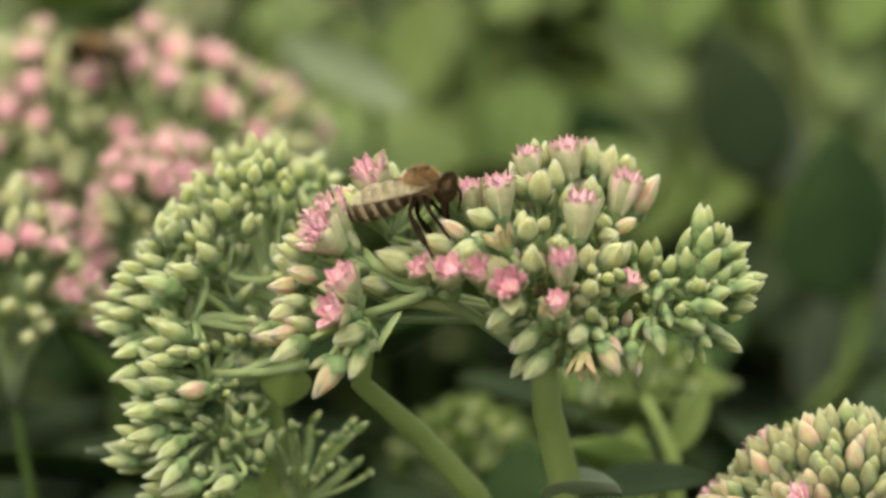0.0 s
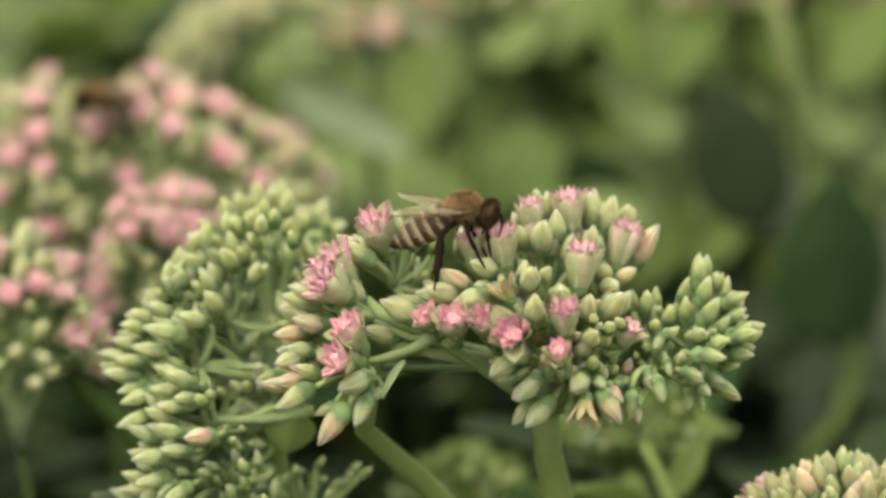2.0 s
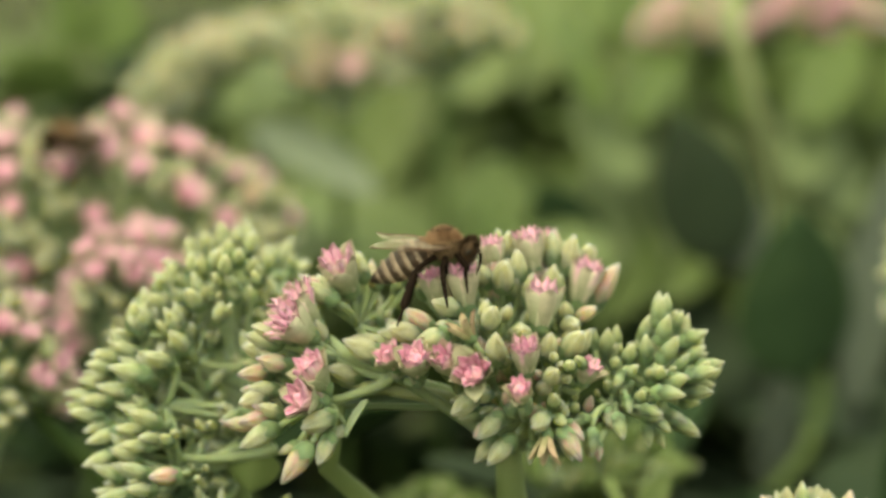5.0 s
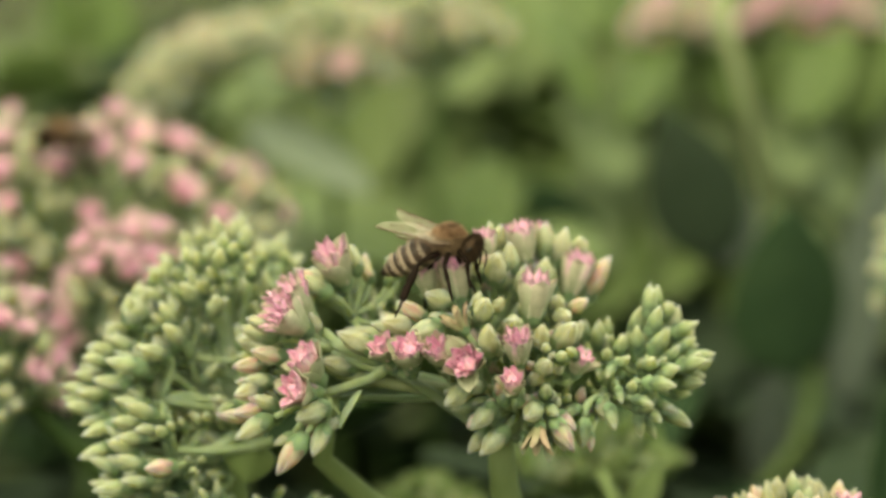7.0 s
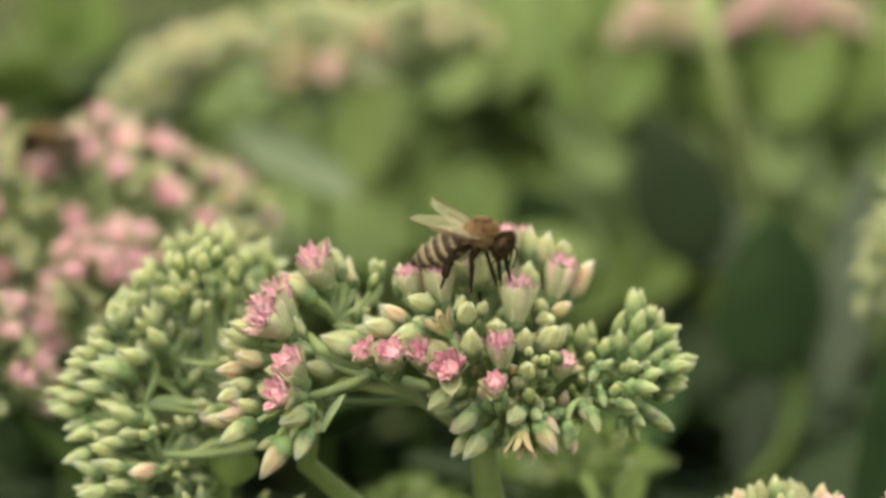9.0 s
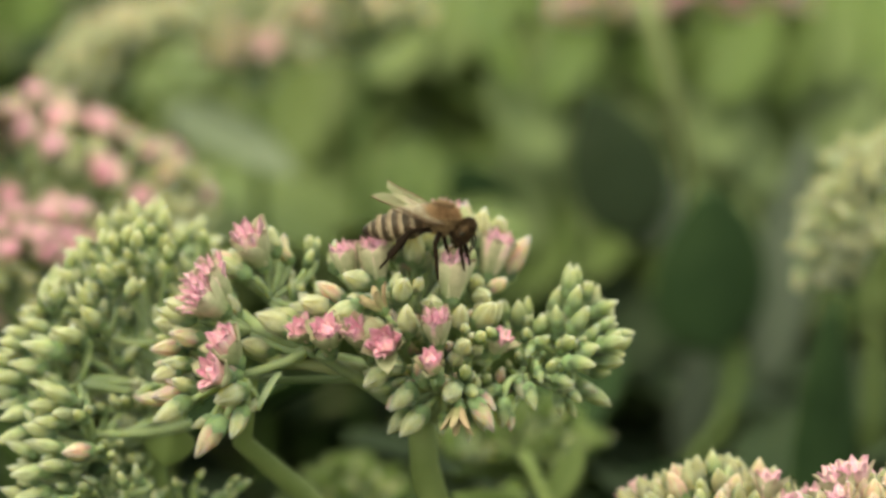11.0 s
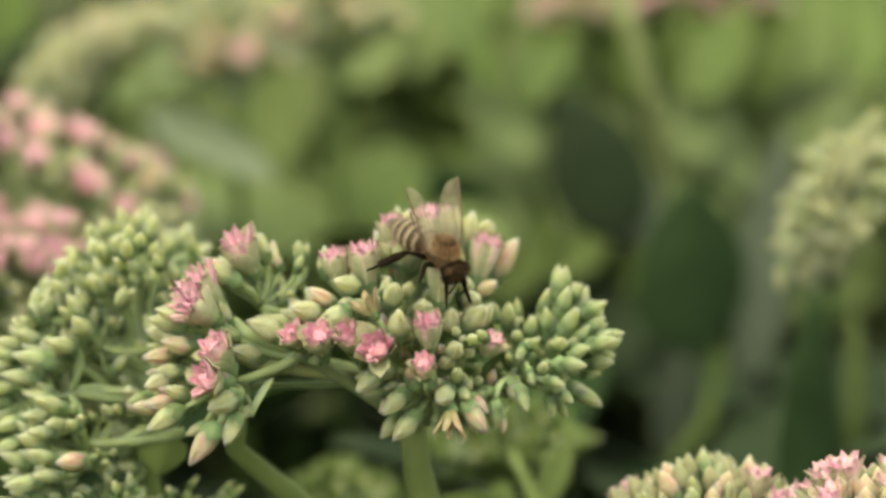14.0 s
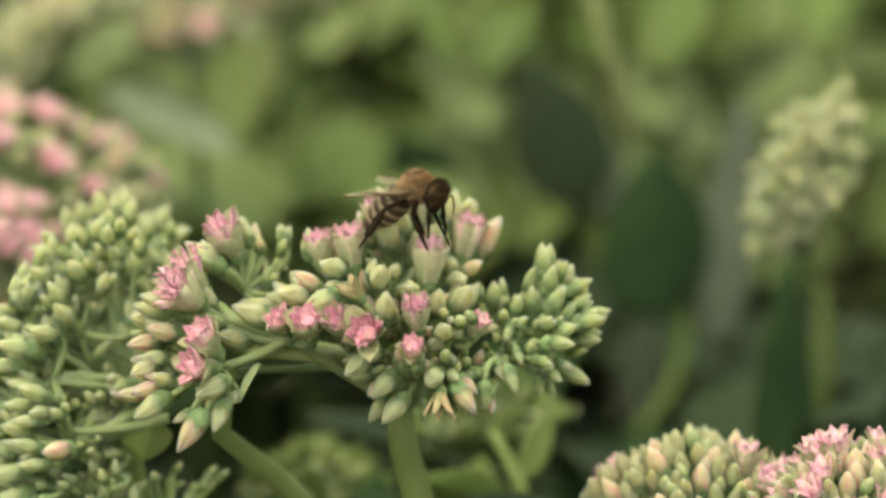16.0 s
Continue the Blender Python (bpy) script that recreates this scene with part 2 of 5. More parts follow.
def bud_bm(length, width, seg=25, rings=9, split=0.0, seed=0, mat=0, bm=None):
    """A closed bud of five pressed petals, pointed, along +z."""
    bm = bm or bmesh.new()
    rnd = random.Random(seed)
    ph, lean = rnd.random() * 6, (rnd.uniform(-0.12, 0.12), rnd.uniform(-0.12, 0.12))
    loops = []
    for i in range(rings + 1):
        s = i / rings
        u = min(1, max(0, (s - 0.42) / 0.58))
        r = width / 2 * max(0.07, (1 - u ** 1.6) ** 0.82 if u else 0.70 + 0.30 * math.sin(math.pi / 2 * s / 0.42))
        ring = []
        for k in range(seg):
            a = 2 * math.pi * k / seg
            g = abs(math.sin(2.5 * a + ph + 0.9 * s))
            rr = r * (0.88 + 0.14 * g ** 0.5)
            off = split * s * s * width * 0.3 * (g - 0.5)
            ring.append(bm.verts.new((rr * math.cos(a) + lean[0] * width * s * s, rr * math.sin(a) + lean[1] * width * s * s, length * s + off)))
        loops.append(ring)
    skin(bm, loops, True, mat)
    f = bm.faces.new(loops[-1])
    f.material_index = mat
    return bm


def petal_into(bm, length, width, m, cup=0.35, curl=0.3, mat=0, nu=4, nv=7, thick=0.00018):
    """A boat-shaped petal along +z of the pose m, its inner face towards -x, with two faces and an edge."""
    top, low = [], []
    for i in range(nv + 1):
        s = i / nv
        w = width / 2 * (1.12 * math.sqrt(0.30 + 0.7 * s) * (1 - s ** 3.2) ** 0.62 if s < 1 else 0.03)
        w = max(w, width * 0.04)
        a, b = [], []
        for k in range(nu + 1):
            u = 2 * k / nu - 1
            x = -cup * w * (u * u) + curl * length * s * s * 0.5
            a.append(bm.verts.new(m @ Vector((x, u * w, length * s))))
            b.append(bm.verts.new(m @ Vector((x + thick * (1 - 0.7 * u * u), u * w * 0.96, length * s))))
        top.append(a)
        low.append(b)
    skin(bm, [r[::-1] for r in top], False, mat)
    skin(bm, low, False, mat)
    for side in (0, -1):
        for i in range(nv):
            q = (top[i][side], top[i + 1][side], low[i + 1][side], low[i][side])
            bm.faces.new(q if side else q[::-1]).material_index = mat
    bm.faces.new([*top[-1], *low[-1][::-1]]).material_index = mat


def calyx_bm(width, bm=None, mat=0, seg=20):
    """A fleshy cup of five short lobes."""
    bm = bm or bmesh.new()
    loops = []
    for s, r in ((-0.42, 0.14), (-0.32, 0.30), (-0.10, 0.46), (0.10, 0.53), (0.22, 0.56)):
        ring = []
        for k in range(seg):
            a = 2 * math.pi * k / seg
            lobe = 0.5 + 0.5 * math.cos(5 * a)
            z = s + (0.32 * lobe if s > 0.2 else 0)
            ring.append(bm.verts.new((width * r * math.cos(a), width * r * math.sin(a), width * z)))
        loops.append(ring)
    skin(bm, loops, True, mat)
    bm.faces.new(loops[0][::-1]).material_index = mat
    return bm


def tuft_into(bm, length, spread, count, mat, seed, thick=0.00016):
    """Upright carpels or stamens in a bunch."""
    rnd = random.Random(seed)
    for i in range(count):
        a = i * 2.399 + rnd.random()
        r = spread * math.sqrt((i + 0.5) / count)
        ln = length * rnd.uniform(0.75, 1.1)
        base = Vector((0.35 * r * math.cos(a), 0.35 * r * math.sin(a), 0.0003))
        tip = Vector((r * math.cos(a), r * math.sin(a), ln))
        mid = base.lerp(tip, 0.55)
        tube(bm, [base, mid, tip.lerp(mid, 0.12), tip], [thick, thick * 1.25, thick * 0.9, thick * 0.25], 5, mat)


def aim(base, az, el, spin=0.0, scale=1.0):
    """A pose at base whose +z points along azimuth and elevation in degrees."""
    d = Vector((math.cos(radians(az)) * math.cos(radians(el)), math.sin(radians(az)) * math.cos(radians(el)), math.sin(radians(el))))
    return Matrix.Translation(base) @ d.to_track_quat("Z", "Y").to_matrix().to_4x4() @ Matrix.Rotation(spin, 4, "Z") @ Matrix.Scale(scale, 4)


# Shared meshes, made at a bud length of 4 mm and a flower width of 4 mm.
BUDS = [to_mesh("bud", bud_bm(0.0039, 0.00218, split=0.9, seed=i), BUD) for i in range(4)]
SLIMS = [to_mesh("bud", bud_bm(0.0045, 0.00195, split=0.9, seed=90 + i), BUD_PALE) for i in range(4)]
GREENS = [to_mesh("bud", bud_bm(0.0040, 0.00200, split=0.7, seed=10 + i), BUD_GREEN) for i in range(3)]
BLUSH = [to_mesh("bud", bud_bm(0.0040, 0.00215, split=1.5, seed=20 + i), BUD_BLUSH) for i in range(3)]
CUP = to_mesh("calyx", calyx_bm(0.00205), CALYX)


def lone_petal(length, width, cup, curl, mat, seed):
    bm = bmesh.new()
    petal_into(bm, length, width, Matrix.Identity(4), cup, curl)
    return to_mesh("petal", bm, mat)


PETALS = [lone_petal(0.0042, 0.0027, 0.5, c, PETAL, i) for i, c in enumerate((-0.34, -0.2, -0.06))]
BROAD = [lone_petal(0.0044, 0.0030, 0.5, c, PETAL, i) for i, c in enumerate((-0.3, -0.1, 0.1))]
SHORT = [lone_petal(0.0031, 0.0025, 0.55, c, PETAL, i) for i, c in enumerate((-0.25, 0.0, 0.25))]
ROSES = [lone_petal(0.0040, 0.0018, 0.6, c, ROSE, i) for i, c in enumerate((-0.05, 0.15))]
GAPS = [lone_petal(0.0040, 0.0021, 0.5, c, ROSE, i) for i, c in enumerate((-0.45, -0.3))]
NUBS = [lone_petal(0.0034, 0.0017, 0.6, c, PINK, i) for i, c in enumerate((-0.25, 0.0))]
FINE = [lone_petal(0.0032, 0.0008, 0.5, c, PINK, i) for i, c in enumerate((-0.1, 0.15))]
THINS = [lone_petal(0.0045, 0.0010, 0.5, c, PINK, i) for i, c in enumerate((-0.05, 0.12, 0.25))]
HEARTS = [to_mesh("flower_heart", bud_bm(0.0029, 0.0023, 20, 8, 0.6, 80 + i), PINK) for i in range(2)]
TANS = [lone_petal(0.0038, 0.0015, 0.7, c, TAN, i) for i, c in enumerate((-0.2, 0.35))]


def lone_tuft(length, spread, count, mat, seed, thick):
    bm = bmesh.new()
    tuft_into(bm, length, spread, count, 0, seed, thick)
    return to_mesh("stamen_tuft", bm, mat)


TUFT_TALL = [lone_tuft(0.0037, 0.0012, 9, PINK, i, 0.00014) for i in range(2)]
TUFT_STAR = [lone_tuft(0.0026, 0.0009, 10, PINK, 5 + i, 0.00013) for i in range(2)]
TUFT_TAN = lone_tuft(0.003, 0.0012, 7, TAN, 9, 0.0002)


def place_bud(kind, base, az, el, size, thing, rnd):
    """One bud or open flower of a head, as a part with its own pieces."""
    spin = rnd.uniform(0, 6.28)
    if kind in "bpgn":
        mesh = rnd.choice({"b": BUDS, "p": BLUSH, "g": GREENS, "n": SLIMS}[kind])
        ob = part("bud", mesh, None, thing, "", aim(base, az, el, spin, size / 4.0))
        part("calyx", CUP, None, ob, "", pose(0, 0, 0.00030))
        return ob
    m = aim(base, az, el, spin, size / 4.0)
    ob = part("flower", to_mesh("flower", calyx_bm(0.0018), CALYX), None, thing, "open pale flower with a pink heart" if kind != "w" else "withered tan flower", m)
    lean = {"o": (17, 26), "O": (16, 34), "s": (18, 38), "w": (14, 34)}[kind]
    for i in range(5):
        mesh = rnd.choice({"w": TANS, "s": SHORT, "o": PETALS, "O": BROAD}[kind])
        part("petal", mesh, None, ob, "", pose(0, 0, 0, 0, 0, 72 * i + rnd.uniform(-9, 9)) @ pose(0.0007, 0, 0.0004, 0, rnd.uniform(*lean), 0))
    if kind == "w":
        part("stamen_tuft", TUFT_TAN, None, ob)
        return ob
    # pink inner petals: a ring in the gaps of the pale ones, then narrow ones that stand up as a fringe
    rings = {"o": ((5, GAPS, 16, 23, 0.0008), (5, NUBS, 8, 18, 0.0005), (7, THINS, 2, 14, 0.0004)), "O": ((7, ROSES, 12, 28, 0.0005), (17, THINS, 3, 32, 0.0003)), "s": ((6, NUBS, 12, 28, 0.0005), (8, FINE, 2, 26, 0.0004))}[kind]
    for n, meshes, least, most, out in rings:
        for i in range(n):
            part("petal", rnd.choice(meshes), None, ob, "narrow pink petal", pose(0, 0, 0, 0, 0, 360 / n * (i + 0.5) + rnd.uniform(-12, 12)) @ pose(out, 0, 0.0006, 0, rnd.uniform(least, most), 0))
    if kind == "s":
        part("flower_heart", rnd.choice(HEARTS), None, ob, "rounded pink heart", pose(0, 0, 0.0004))
    part("stamen_tuft", rnd.choice(TUFT_STAR if kind == "s" else TUFT_TALL), None, ob, "pink stamens", pose(0, 0, 0.0006 if kind == "s" else 0.0002))
    return ob


def leaf_bm(length, width, fold=0.18, droop=0.25, nu=6, nv=12, thick=0.0012, teeth=0.04, seed=0):
    """A fleshy ovate leaf along +x, upper face +z, with a keel, thickness and a faintly toothed edge."""
    rnd = random.Random(seed)
    bm = bmesh.new()
    wob = rnd.uniform(-0.06, 0.06)
    top, low = [], []
    for i in range(nv + 1):
        s = i / nv
        w = width / 2 * max(0.05, math.sin(math.pi * s ** 0.78) ** 0.75 if 0 < s < 1 else 0)
        w *= 1 + teeth * (i % 2)
        a, b = [], []
        for k in range(nu + 1):
            u = 2 * k / nu - 1
            z = fold * w * abs(u) ** 1.4 - droop * length * s * s + wob * width * u * s
            a.append(bm.verts.new((length * s, u * w, z)))
            b.append(bm.verts.new((length * s, u * w * 0.97, z - thick * (1.1 - abs(u)))))
        top.append(a)
        low.append(b)
    skin(bm, top, False)
    skin(bm, [r[::-1] for r in low], False)
    for side in (0, -1):
        for i in range(nv):
            q = (top[i][side], low[i][side], low[i + 1][side], top[i + 1][side])
            bm.faces.new(q if not side else q[::-1])
    bm.faces.new([*top[-1][::-1], *low[-1]])
    bm.faces.new([*top[0], *low[0][::-1]])
    bmesh.ops.recalc_face_normals(bm, faces=bm.faces)
    return bm

# ---- the ground and the main plants ----
def ground():
    bm = bmesh.new()
    k, half = 60, 30.0
    rows = []
    for i in range(k + 1):
        y = -6 + 60 * (i / k) ** 2
        rows.append([bm.verts.new((half * (2 * j / k - 1) ** 3, y, 0.012 * noise.noise((j * 0.7, i * 0.7, 0)))) for j in range(k + 1)])
    skin(bm, [r[::-1] for r in rows], False)
    ob = part("ground", bm, SOIL, None, "dark garden soil under the flower bed")
    tagged(ob, category="ground", kind="structure")


ground()


def plant(name, base, label, category="flower", group="stonecrop plants in the bed"):
    thing = new(name)
    thing.location = base
    return tagged(thing, label, category, group)


def on(name, data, mat, thing, label="", m=None):
    """A part given in the world's own coordinates."""
    ob = part(name, data, mat, thing, label, m)
    ob.matrix_parent_inverse = Matrix.Translation(-thing.location)
    return ob


def flowers_of(thing, rows, hubs, rnd, thick=0.0004, fill=1, between="ggb"):
    """Buds and flowers of one cyme, each on a stalk bent towards the nearest fork."""
    for kind, x, y, z, az, el, size in rows:
        base = P(x, y, z)
        ob = place_bud(kind, base, az, el, size, thing, rnd)
        ob.matrix_parent_inverse = Matrix.Translation(-thing.location)
        hub = min(hubs, key=lambda h: (h - base).length + 0.6 * max(0, h.z - base.z))
        d = ob.matrix_basis.to_3x3() @ Vector((0, 0, 1))
        d.normalize()
        start = base - d * 0.0004
        mid = base - d * (hub - base).length * 0.45
        bm = bmesh.new()
        tube(bm, bend(start, hub, mid), [thick * 0.9, thick, thick, thick * 1.05, thick * 1.1, thick * 1.2], 7)
        on("stalk", bm, STALK, thing)
        # smaller buds crowd in between, deeper in the head
        for _ in range(fill):
            q = base + Vector((rnd.uniform(-2.0, 2.0), rnd.uniform(1.2, 4.0), rnd.uniform(-2.2, 0.8))) / 1000
            ob = place_bud(rnd.choice(between), q, az + rnd.uniform(-35, 35), max(-60, min(85, el + rnd.uniform(-10, 35))), min(3.9, size) * rnd.uniform(0.65, 1.0), thing, rnd)
            ob.matrix_parent_inverse = Matrix.Translation(-thing.location)
            bm = bmesh.new()
            tube(bm, bend(q, hub, q.lerp(hub, 0.4) - d * 0.001, 5), thick, 6)
            on("stalk", bm, STALK, thing)


def branch(thing, pts, r0, r1, mat=None, name="branch", label="", sides=10):
    bm = bmesh.new()
    k = len(pts)
    tube(bm, pts, [r0 + (r1 - r0) * i / (k - 1) for i in range(k)], sides)
    return on(name, bm, mat or STALK, thing, label)


def put_leaf(thing, base, tip, width, mat, seed, fold=0.18, droop=0.15, roll=0.0, name="leaf", label="", thick=0.0012):
    """A leaf whose stalk end lies at base and whose point lies towards tip."""
    base, tip = Vector(base), Vector(tip)
    d = tip - base
    m = Matrix.Translation(base) @ d.to_track_quat("X", "Z").to_matrix().to_4x4() @ Matrix.Rotation(radians(roll), 4, "X")
    return on(name, leaf_bm(d.length, width, fold, droop, seed=seed, thick=thick), mat, thing, label, m)


UPPER_LEFT = [
    ("o", -9.5, 5.4, 7.9, -122, 52, 5.6),
    ("b", -7.9, 6.3, 9.2, -159, 70, 4.2),
    ("b", -11.3, 2.3, 7.3, -172, 30, 4.4),
    ("b", -11.2, 6.2, 7.3, -171, 39, 3.9),
    ("g", -5.6, 6.1, 3.6, -141, 79, 2.5),
    ("O", -13.8, -1.8, 3.2, -142, 32, 5.1),
    ("O", -13.4, 0.2, 4.3, -150, 48, 5.2),
    ("b", -17.1, -2.7, 3.6, -173, 19, 4.3),
    ("b", -18.0, 0.3, 2.0, -173, 13, 4.4),
    ("b", -18.9, 3.2, -0.0, -148, 15, 4.6),
]
LOWER_LEFT = [
    ("p", -19.4, 1.3, -1.5, -146, -5, 4.1),
    ("p", -16.6, -1.9, -0.2, -154, 13, 4.3),
    ("s", -12.1, -4.4, -2.5, -137, 52, 5.3),
    ("s", -13.2, -6.6, -3.9, -125, 22, 4.8),
    ("b", -18.2, -1.1, -3.5, -150, 10, 3.8),
    ("b", -19.8, -1.4, -4.2, -130, -5, 4.3),
    ("b", -17.6, -4.0, -6.0, -141, 31, 3.5),
    ("p", -19.0, -2.5, -6.6, -136, -1, 4.3),
    ("b", -18.2, -5.3, -7.3, -161, -24, 4.7),
    ("g", -22.8, 5.7, -7.9, -153, -7, 3.2),
    ("b", -11.3, -5.9, -5.6, -126, -8, 5.1),
    ("b", -11.3, -5.7, -8.2, -119, -44, 4.2),
    ("p", -13.9, -6.7, -9.3, -169, -51, 5.1),
]
FRONT_ROW = [
    ("b", -5.3, -1.2, 0.8, -162, 25, 5.4),
    ("b", -8.1, 1.3, -2.0, -145, 16, 4.8),
    ("p", -5.4, 2.8, -2.0, -153, 16, 3.6),
    ("s", -0.5, -6.8, -0.1, -109, 47, 4.9),
    ("s", -3.4, -4.1, 0.1, -124, 49, 3.9),
    ("o", 3.4, -6.5, 0.2, -111, 38, 4.2),
    ("s", 6.2, -8.6, 0.2, -97, 23, 5.3),
    ("b", 3.9, 0.6, 6.3, -131, 25, 4.8),
    ("p", 0.6, -1.9, 4.9, -138, 33, 4.1),
    ("b", -0.9, -2.2, 3.7, -131, 20, 5.2),
    ("b", 2.5, -4.4, 4.4, -138, -7, 4.9),
    ("w", 5.8, -4.8, 3.9, -168, 55, 3.3),
    ("b", 7.8, -4.1, 5.5, -83, 36, 4.7),
    ("b", 11.9, -0.8, 3.5, -95, 24, 4.8),
]
CREST_A = [
    ("o", 1.6, 3.3, 6.6, -156, 73, 4.0),
    ("o", 2.9, 8.3, 6.2, -137, 80, 3.7),
    ("o", 5.1, 2.3, 6.4, -138, 80, 4.8),
    ("b", 7.8, 5.3, 9.0, -124, 45, 4.4),
    ("o", 8.5, 6.2, 10.4, -130, 81, 3.9),
    ("b", 10.3, 9.6, 11.8, -93, 70, 3.7),
    ("b", 9.5, 3.7, 8.8, -88, 50, 5.3),
    ("b", 11.6, 5.6, 9.6, -103, 72, 4.2),
    ("o", 13.4, 8.3, 10.2, -135, 80, 4.7),
    ("o", 15.3, 12.3, 10.7, -130, 81, 3.7),
    ("b", 15.9, 10.3, 11.0, -85, 83, 4.2),
]
CREST_B = [
    ("b", 17.5, 11.3, 9.6, -30, 76, 5.2),
    ("b", 20.2, 14.1, 9.9, -80, 58, 4.3),
    ("o", 19.2, 10.3, 5.7, -28, 75, 5.1),
    ("p", 20.7, 12.4, 5.4, -12, 56, 6.1),
    ("b", 15.5, 6.7, 7.4, -74, 72, 4.4),
    ("o", 14.1, 0.3, 4.3, -56, 82, 5.2),
    ("b", 13.0, 4.7, 6.6, -79, 72, 4.4),
    ("b", 17.6, 4.2, 4.0, -79, 16, 4.6),
    ("g", 13.1, 4.1, 4.0, -100, 44, 3.0),
    ("g", 8.2, 3.8, 5.7, -131, 44, 3.0),
]
FACE = [
    ("b", 8.7, -5.6, 1.4, -94, 54, 4.7),
    ("o", 12.4, -6.9, 0.3, -97, 57, 4.3),
    ("s", 11.7, -10.0, -2.7, -96, 52, 3.7),
    ("b", 15.2, -0.7, 1.0, -89, 51, 4.3),
    ("b", 17.4, -0.3, 1.4, -58, 42, 5.3),
    ("g", 17.4, -6.6, 0.8, -85, 25, 3.1),
    ("b", 15.2, -6.2, -0.8, -83, 29, 4.2),
    ("s", 19.4, -2.5, -1.9, -43, 62, 3.6),
    ("g", 15.6, -6.6, -3.8, -84, 34, 3.3),
    ("b", 6.1, -6.4, -2.9, -129, -21, 4.4),
    ("b", 7.8, -4.2, -3.1, -122, 8, 4.2),
    ("b", 9.4, -6.7, -5.1, -137, -32, 4.4),
    ("b", 10.8, -5.8, -8.2, -139, -35, 4.7),
    ("b", 14.7, -6.9, -5.0, -107, -11, 4.4),
]
UNDERSIDE = [
    ("w", 15.0, -8.1, -7.0, -100, -57, 3.5),
    ("p", 16.8, -7.2, -6.6, -37, -53, 4.2),
    ("g", 20.6, -5.8, -6.9, -107, -83, 3.2),
    ("g", 20.1, -3.3, -6.0, -151, -15, 2.9),
    ("g", 11.0, -1.1, -1.3, -120, 39, 2.7),
    ("g", 14.2, 1.0, -4.1, -100, 34, 2.5),
    ("g", 18.2, -1.9, -5.5, -74, 31, 2.7),
    ("g", 9.7, 0.9, -4.9, -120, 33, 2.5),
    ("g", 4.5, 2.6, 2.0, -139, 43, 2.5),
    ("g", 20.9, -2.0, -6.2, -72, 34, 2.5),
]
GREEN_TOP = [
    ("b", 22.8, 4.9, 0.3, -98, 67, 4.6),
    ("b", 28.9, 4.2, 4.3, -39, 79, 3.8),
    ("b", 29.2, 2.5, 2.5, -45, 68, 3.9),
    ("b", 31.4, 6.6, 3.6, -50, 57, 2.7),
    ("b", 32.2, 5.5, 1.8, -18, 32, 3.7),
    ("b", 29.2, 0.6, 0.5, -29, 52, 4.3),
    ("g", 27.5, 2.7, 0.1, -94, 68, 3.7),
    ("g", 25.1, 2.0, -0.1, -79, 52, 3.4),
    ("g", 24.2, 4.6, 0.5, -83, 51, 2.1),
    ("b", 32.5, 4.2, -0.2, -9, 39, 3.2),
    ("b", 34.1, 3.2, -0.7, -7, 12, 3.3),
    ("b", 32.7, 0.8, -1.5, -26, 19, 3.9),
    ("b", 32.4, 3.1, -3.9, -32, 6, 4.1),
    ("b", 28.2, -3.9, -2.5, -30, 1, 4.3),
]
GREEN_LOW = [
    ("b", 30.6, 0.8, -6.7, -23, -25, 4.3),
    ("g", 23.6, 1.4, -0.6, -91, 31, 3.2),
    ("g", 24.5, -1.3, -1.1, -37, 35, 2.7),
    ("g", 24.4, -1.9, -0.6, -118, -28, 2.7),
    ("g", 26.5, -2.7, -3.9, -91, 32, 3.1),
    ("g", 28.5, -1.3, -1.1, -85, 27, 3.8),
    ("g", 30.1, 1.0, -1.3, -68, 34, 2.5),
    ("g", 26.8, -4.1, -4.5, -40, -5, 2.9),
    ("g", 23.6, -3.7, -5.6, -76, -41, 3.6),
    ("g", 27.4, -1.8, -7.0, -40, -79, 2.9),
    ("g", 28.7, -1.9, -6.4, -56, -23, 2.9),
    ("g", 30.4, -0.2, -1.2, -37, -2, 2.7),
    ("g", 23.0, 0.8, -3.3, -113, 37, 2.3),
    ("g", 24.8, -3.0, -3.5, -79, -34, 2.5),
]

# the head on which the bee feeds
rnd = random.Random(3)
main = plant("stonecrop_plant", (0.02, 0.03, 0), "tall stonecrop with a pale green and pink flower head")
HUBS = [P(-8.8, 6, 3.5), P(-10.8, 0, 0.5), P(-12.5, -1, -5), P(-3.6, -1, -1.5), P(8, 3, -0.5), P(10, 6, 2.5), P(17, 8, 2), P(12.8, -1, -6.5), P(24.5, 2, -6), P(29.3, 3, -3.5), P(17, 2, -3), P(4, 1, -3.5)]
for rows in (UPPER_LEFT, LOWER_LEFT, FRONT_ROW, CREST_A, CREST_B, FACE, UNDERSIDE, GREEN_TOP, GREEN_LOW):
    if rows in (GREEN_TOP, GREEN_LOW):
        rows = [("g", *row[1:6], min(row[6], 4.0)) for row in rows]
    flowers_of(main, rows, HUBS, rnd, fill=1 if rows[0][1] > 22 and rows[0][3] < 0 else 3, between="gggb" if rows[0][1] > 22 else "bbpgbp")
# young buds low in the gap between the two sides
for i in range(16):
    flowers_of(main, [("g", rnd.uniform(-9.5, -2.5), rnd.uniform(7, 13), rnd.uniform(1.5, 8.5), rnd.uniform(-150, -30), rnd.uniform(20, 75), rnd.uniform(2.4, 3.4))], HUBS, rnd, fill=0)
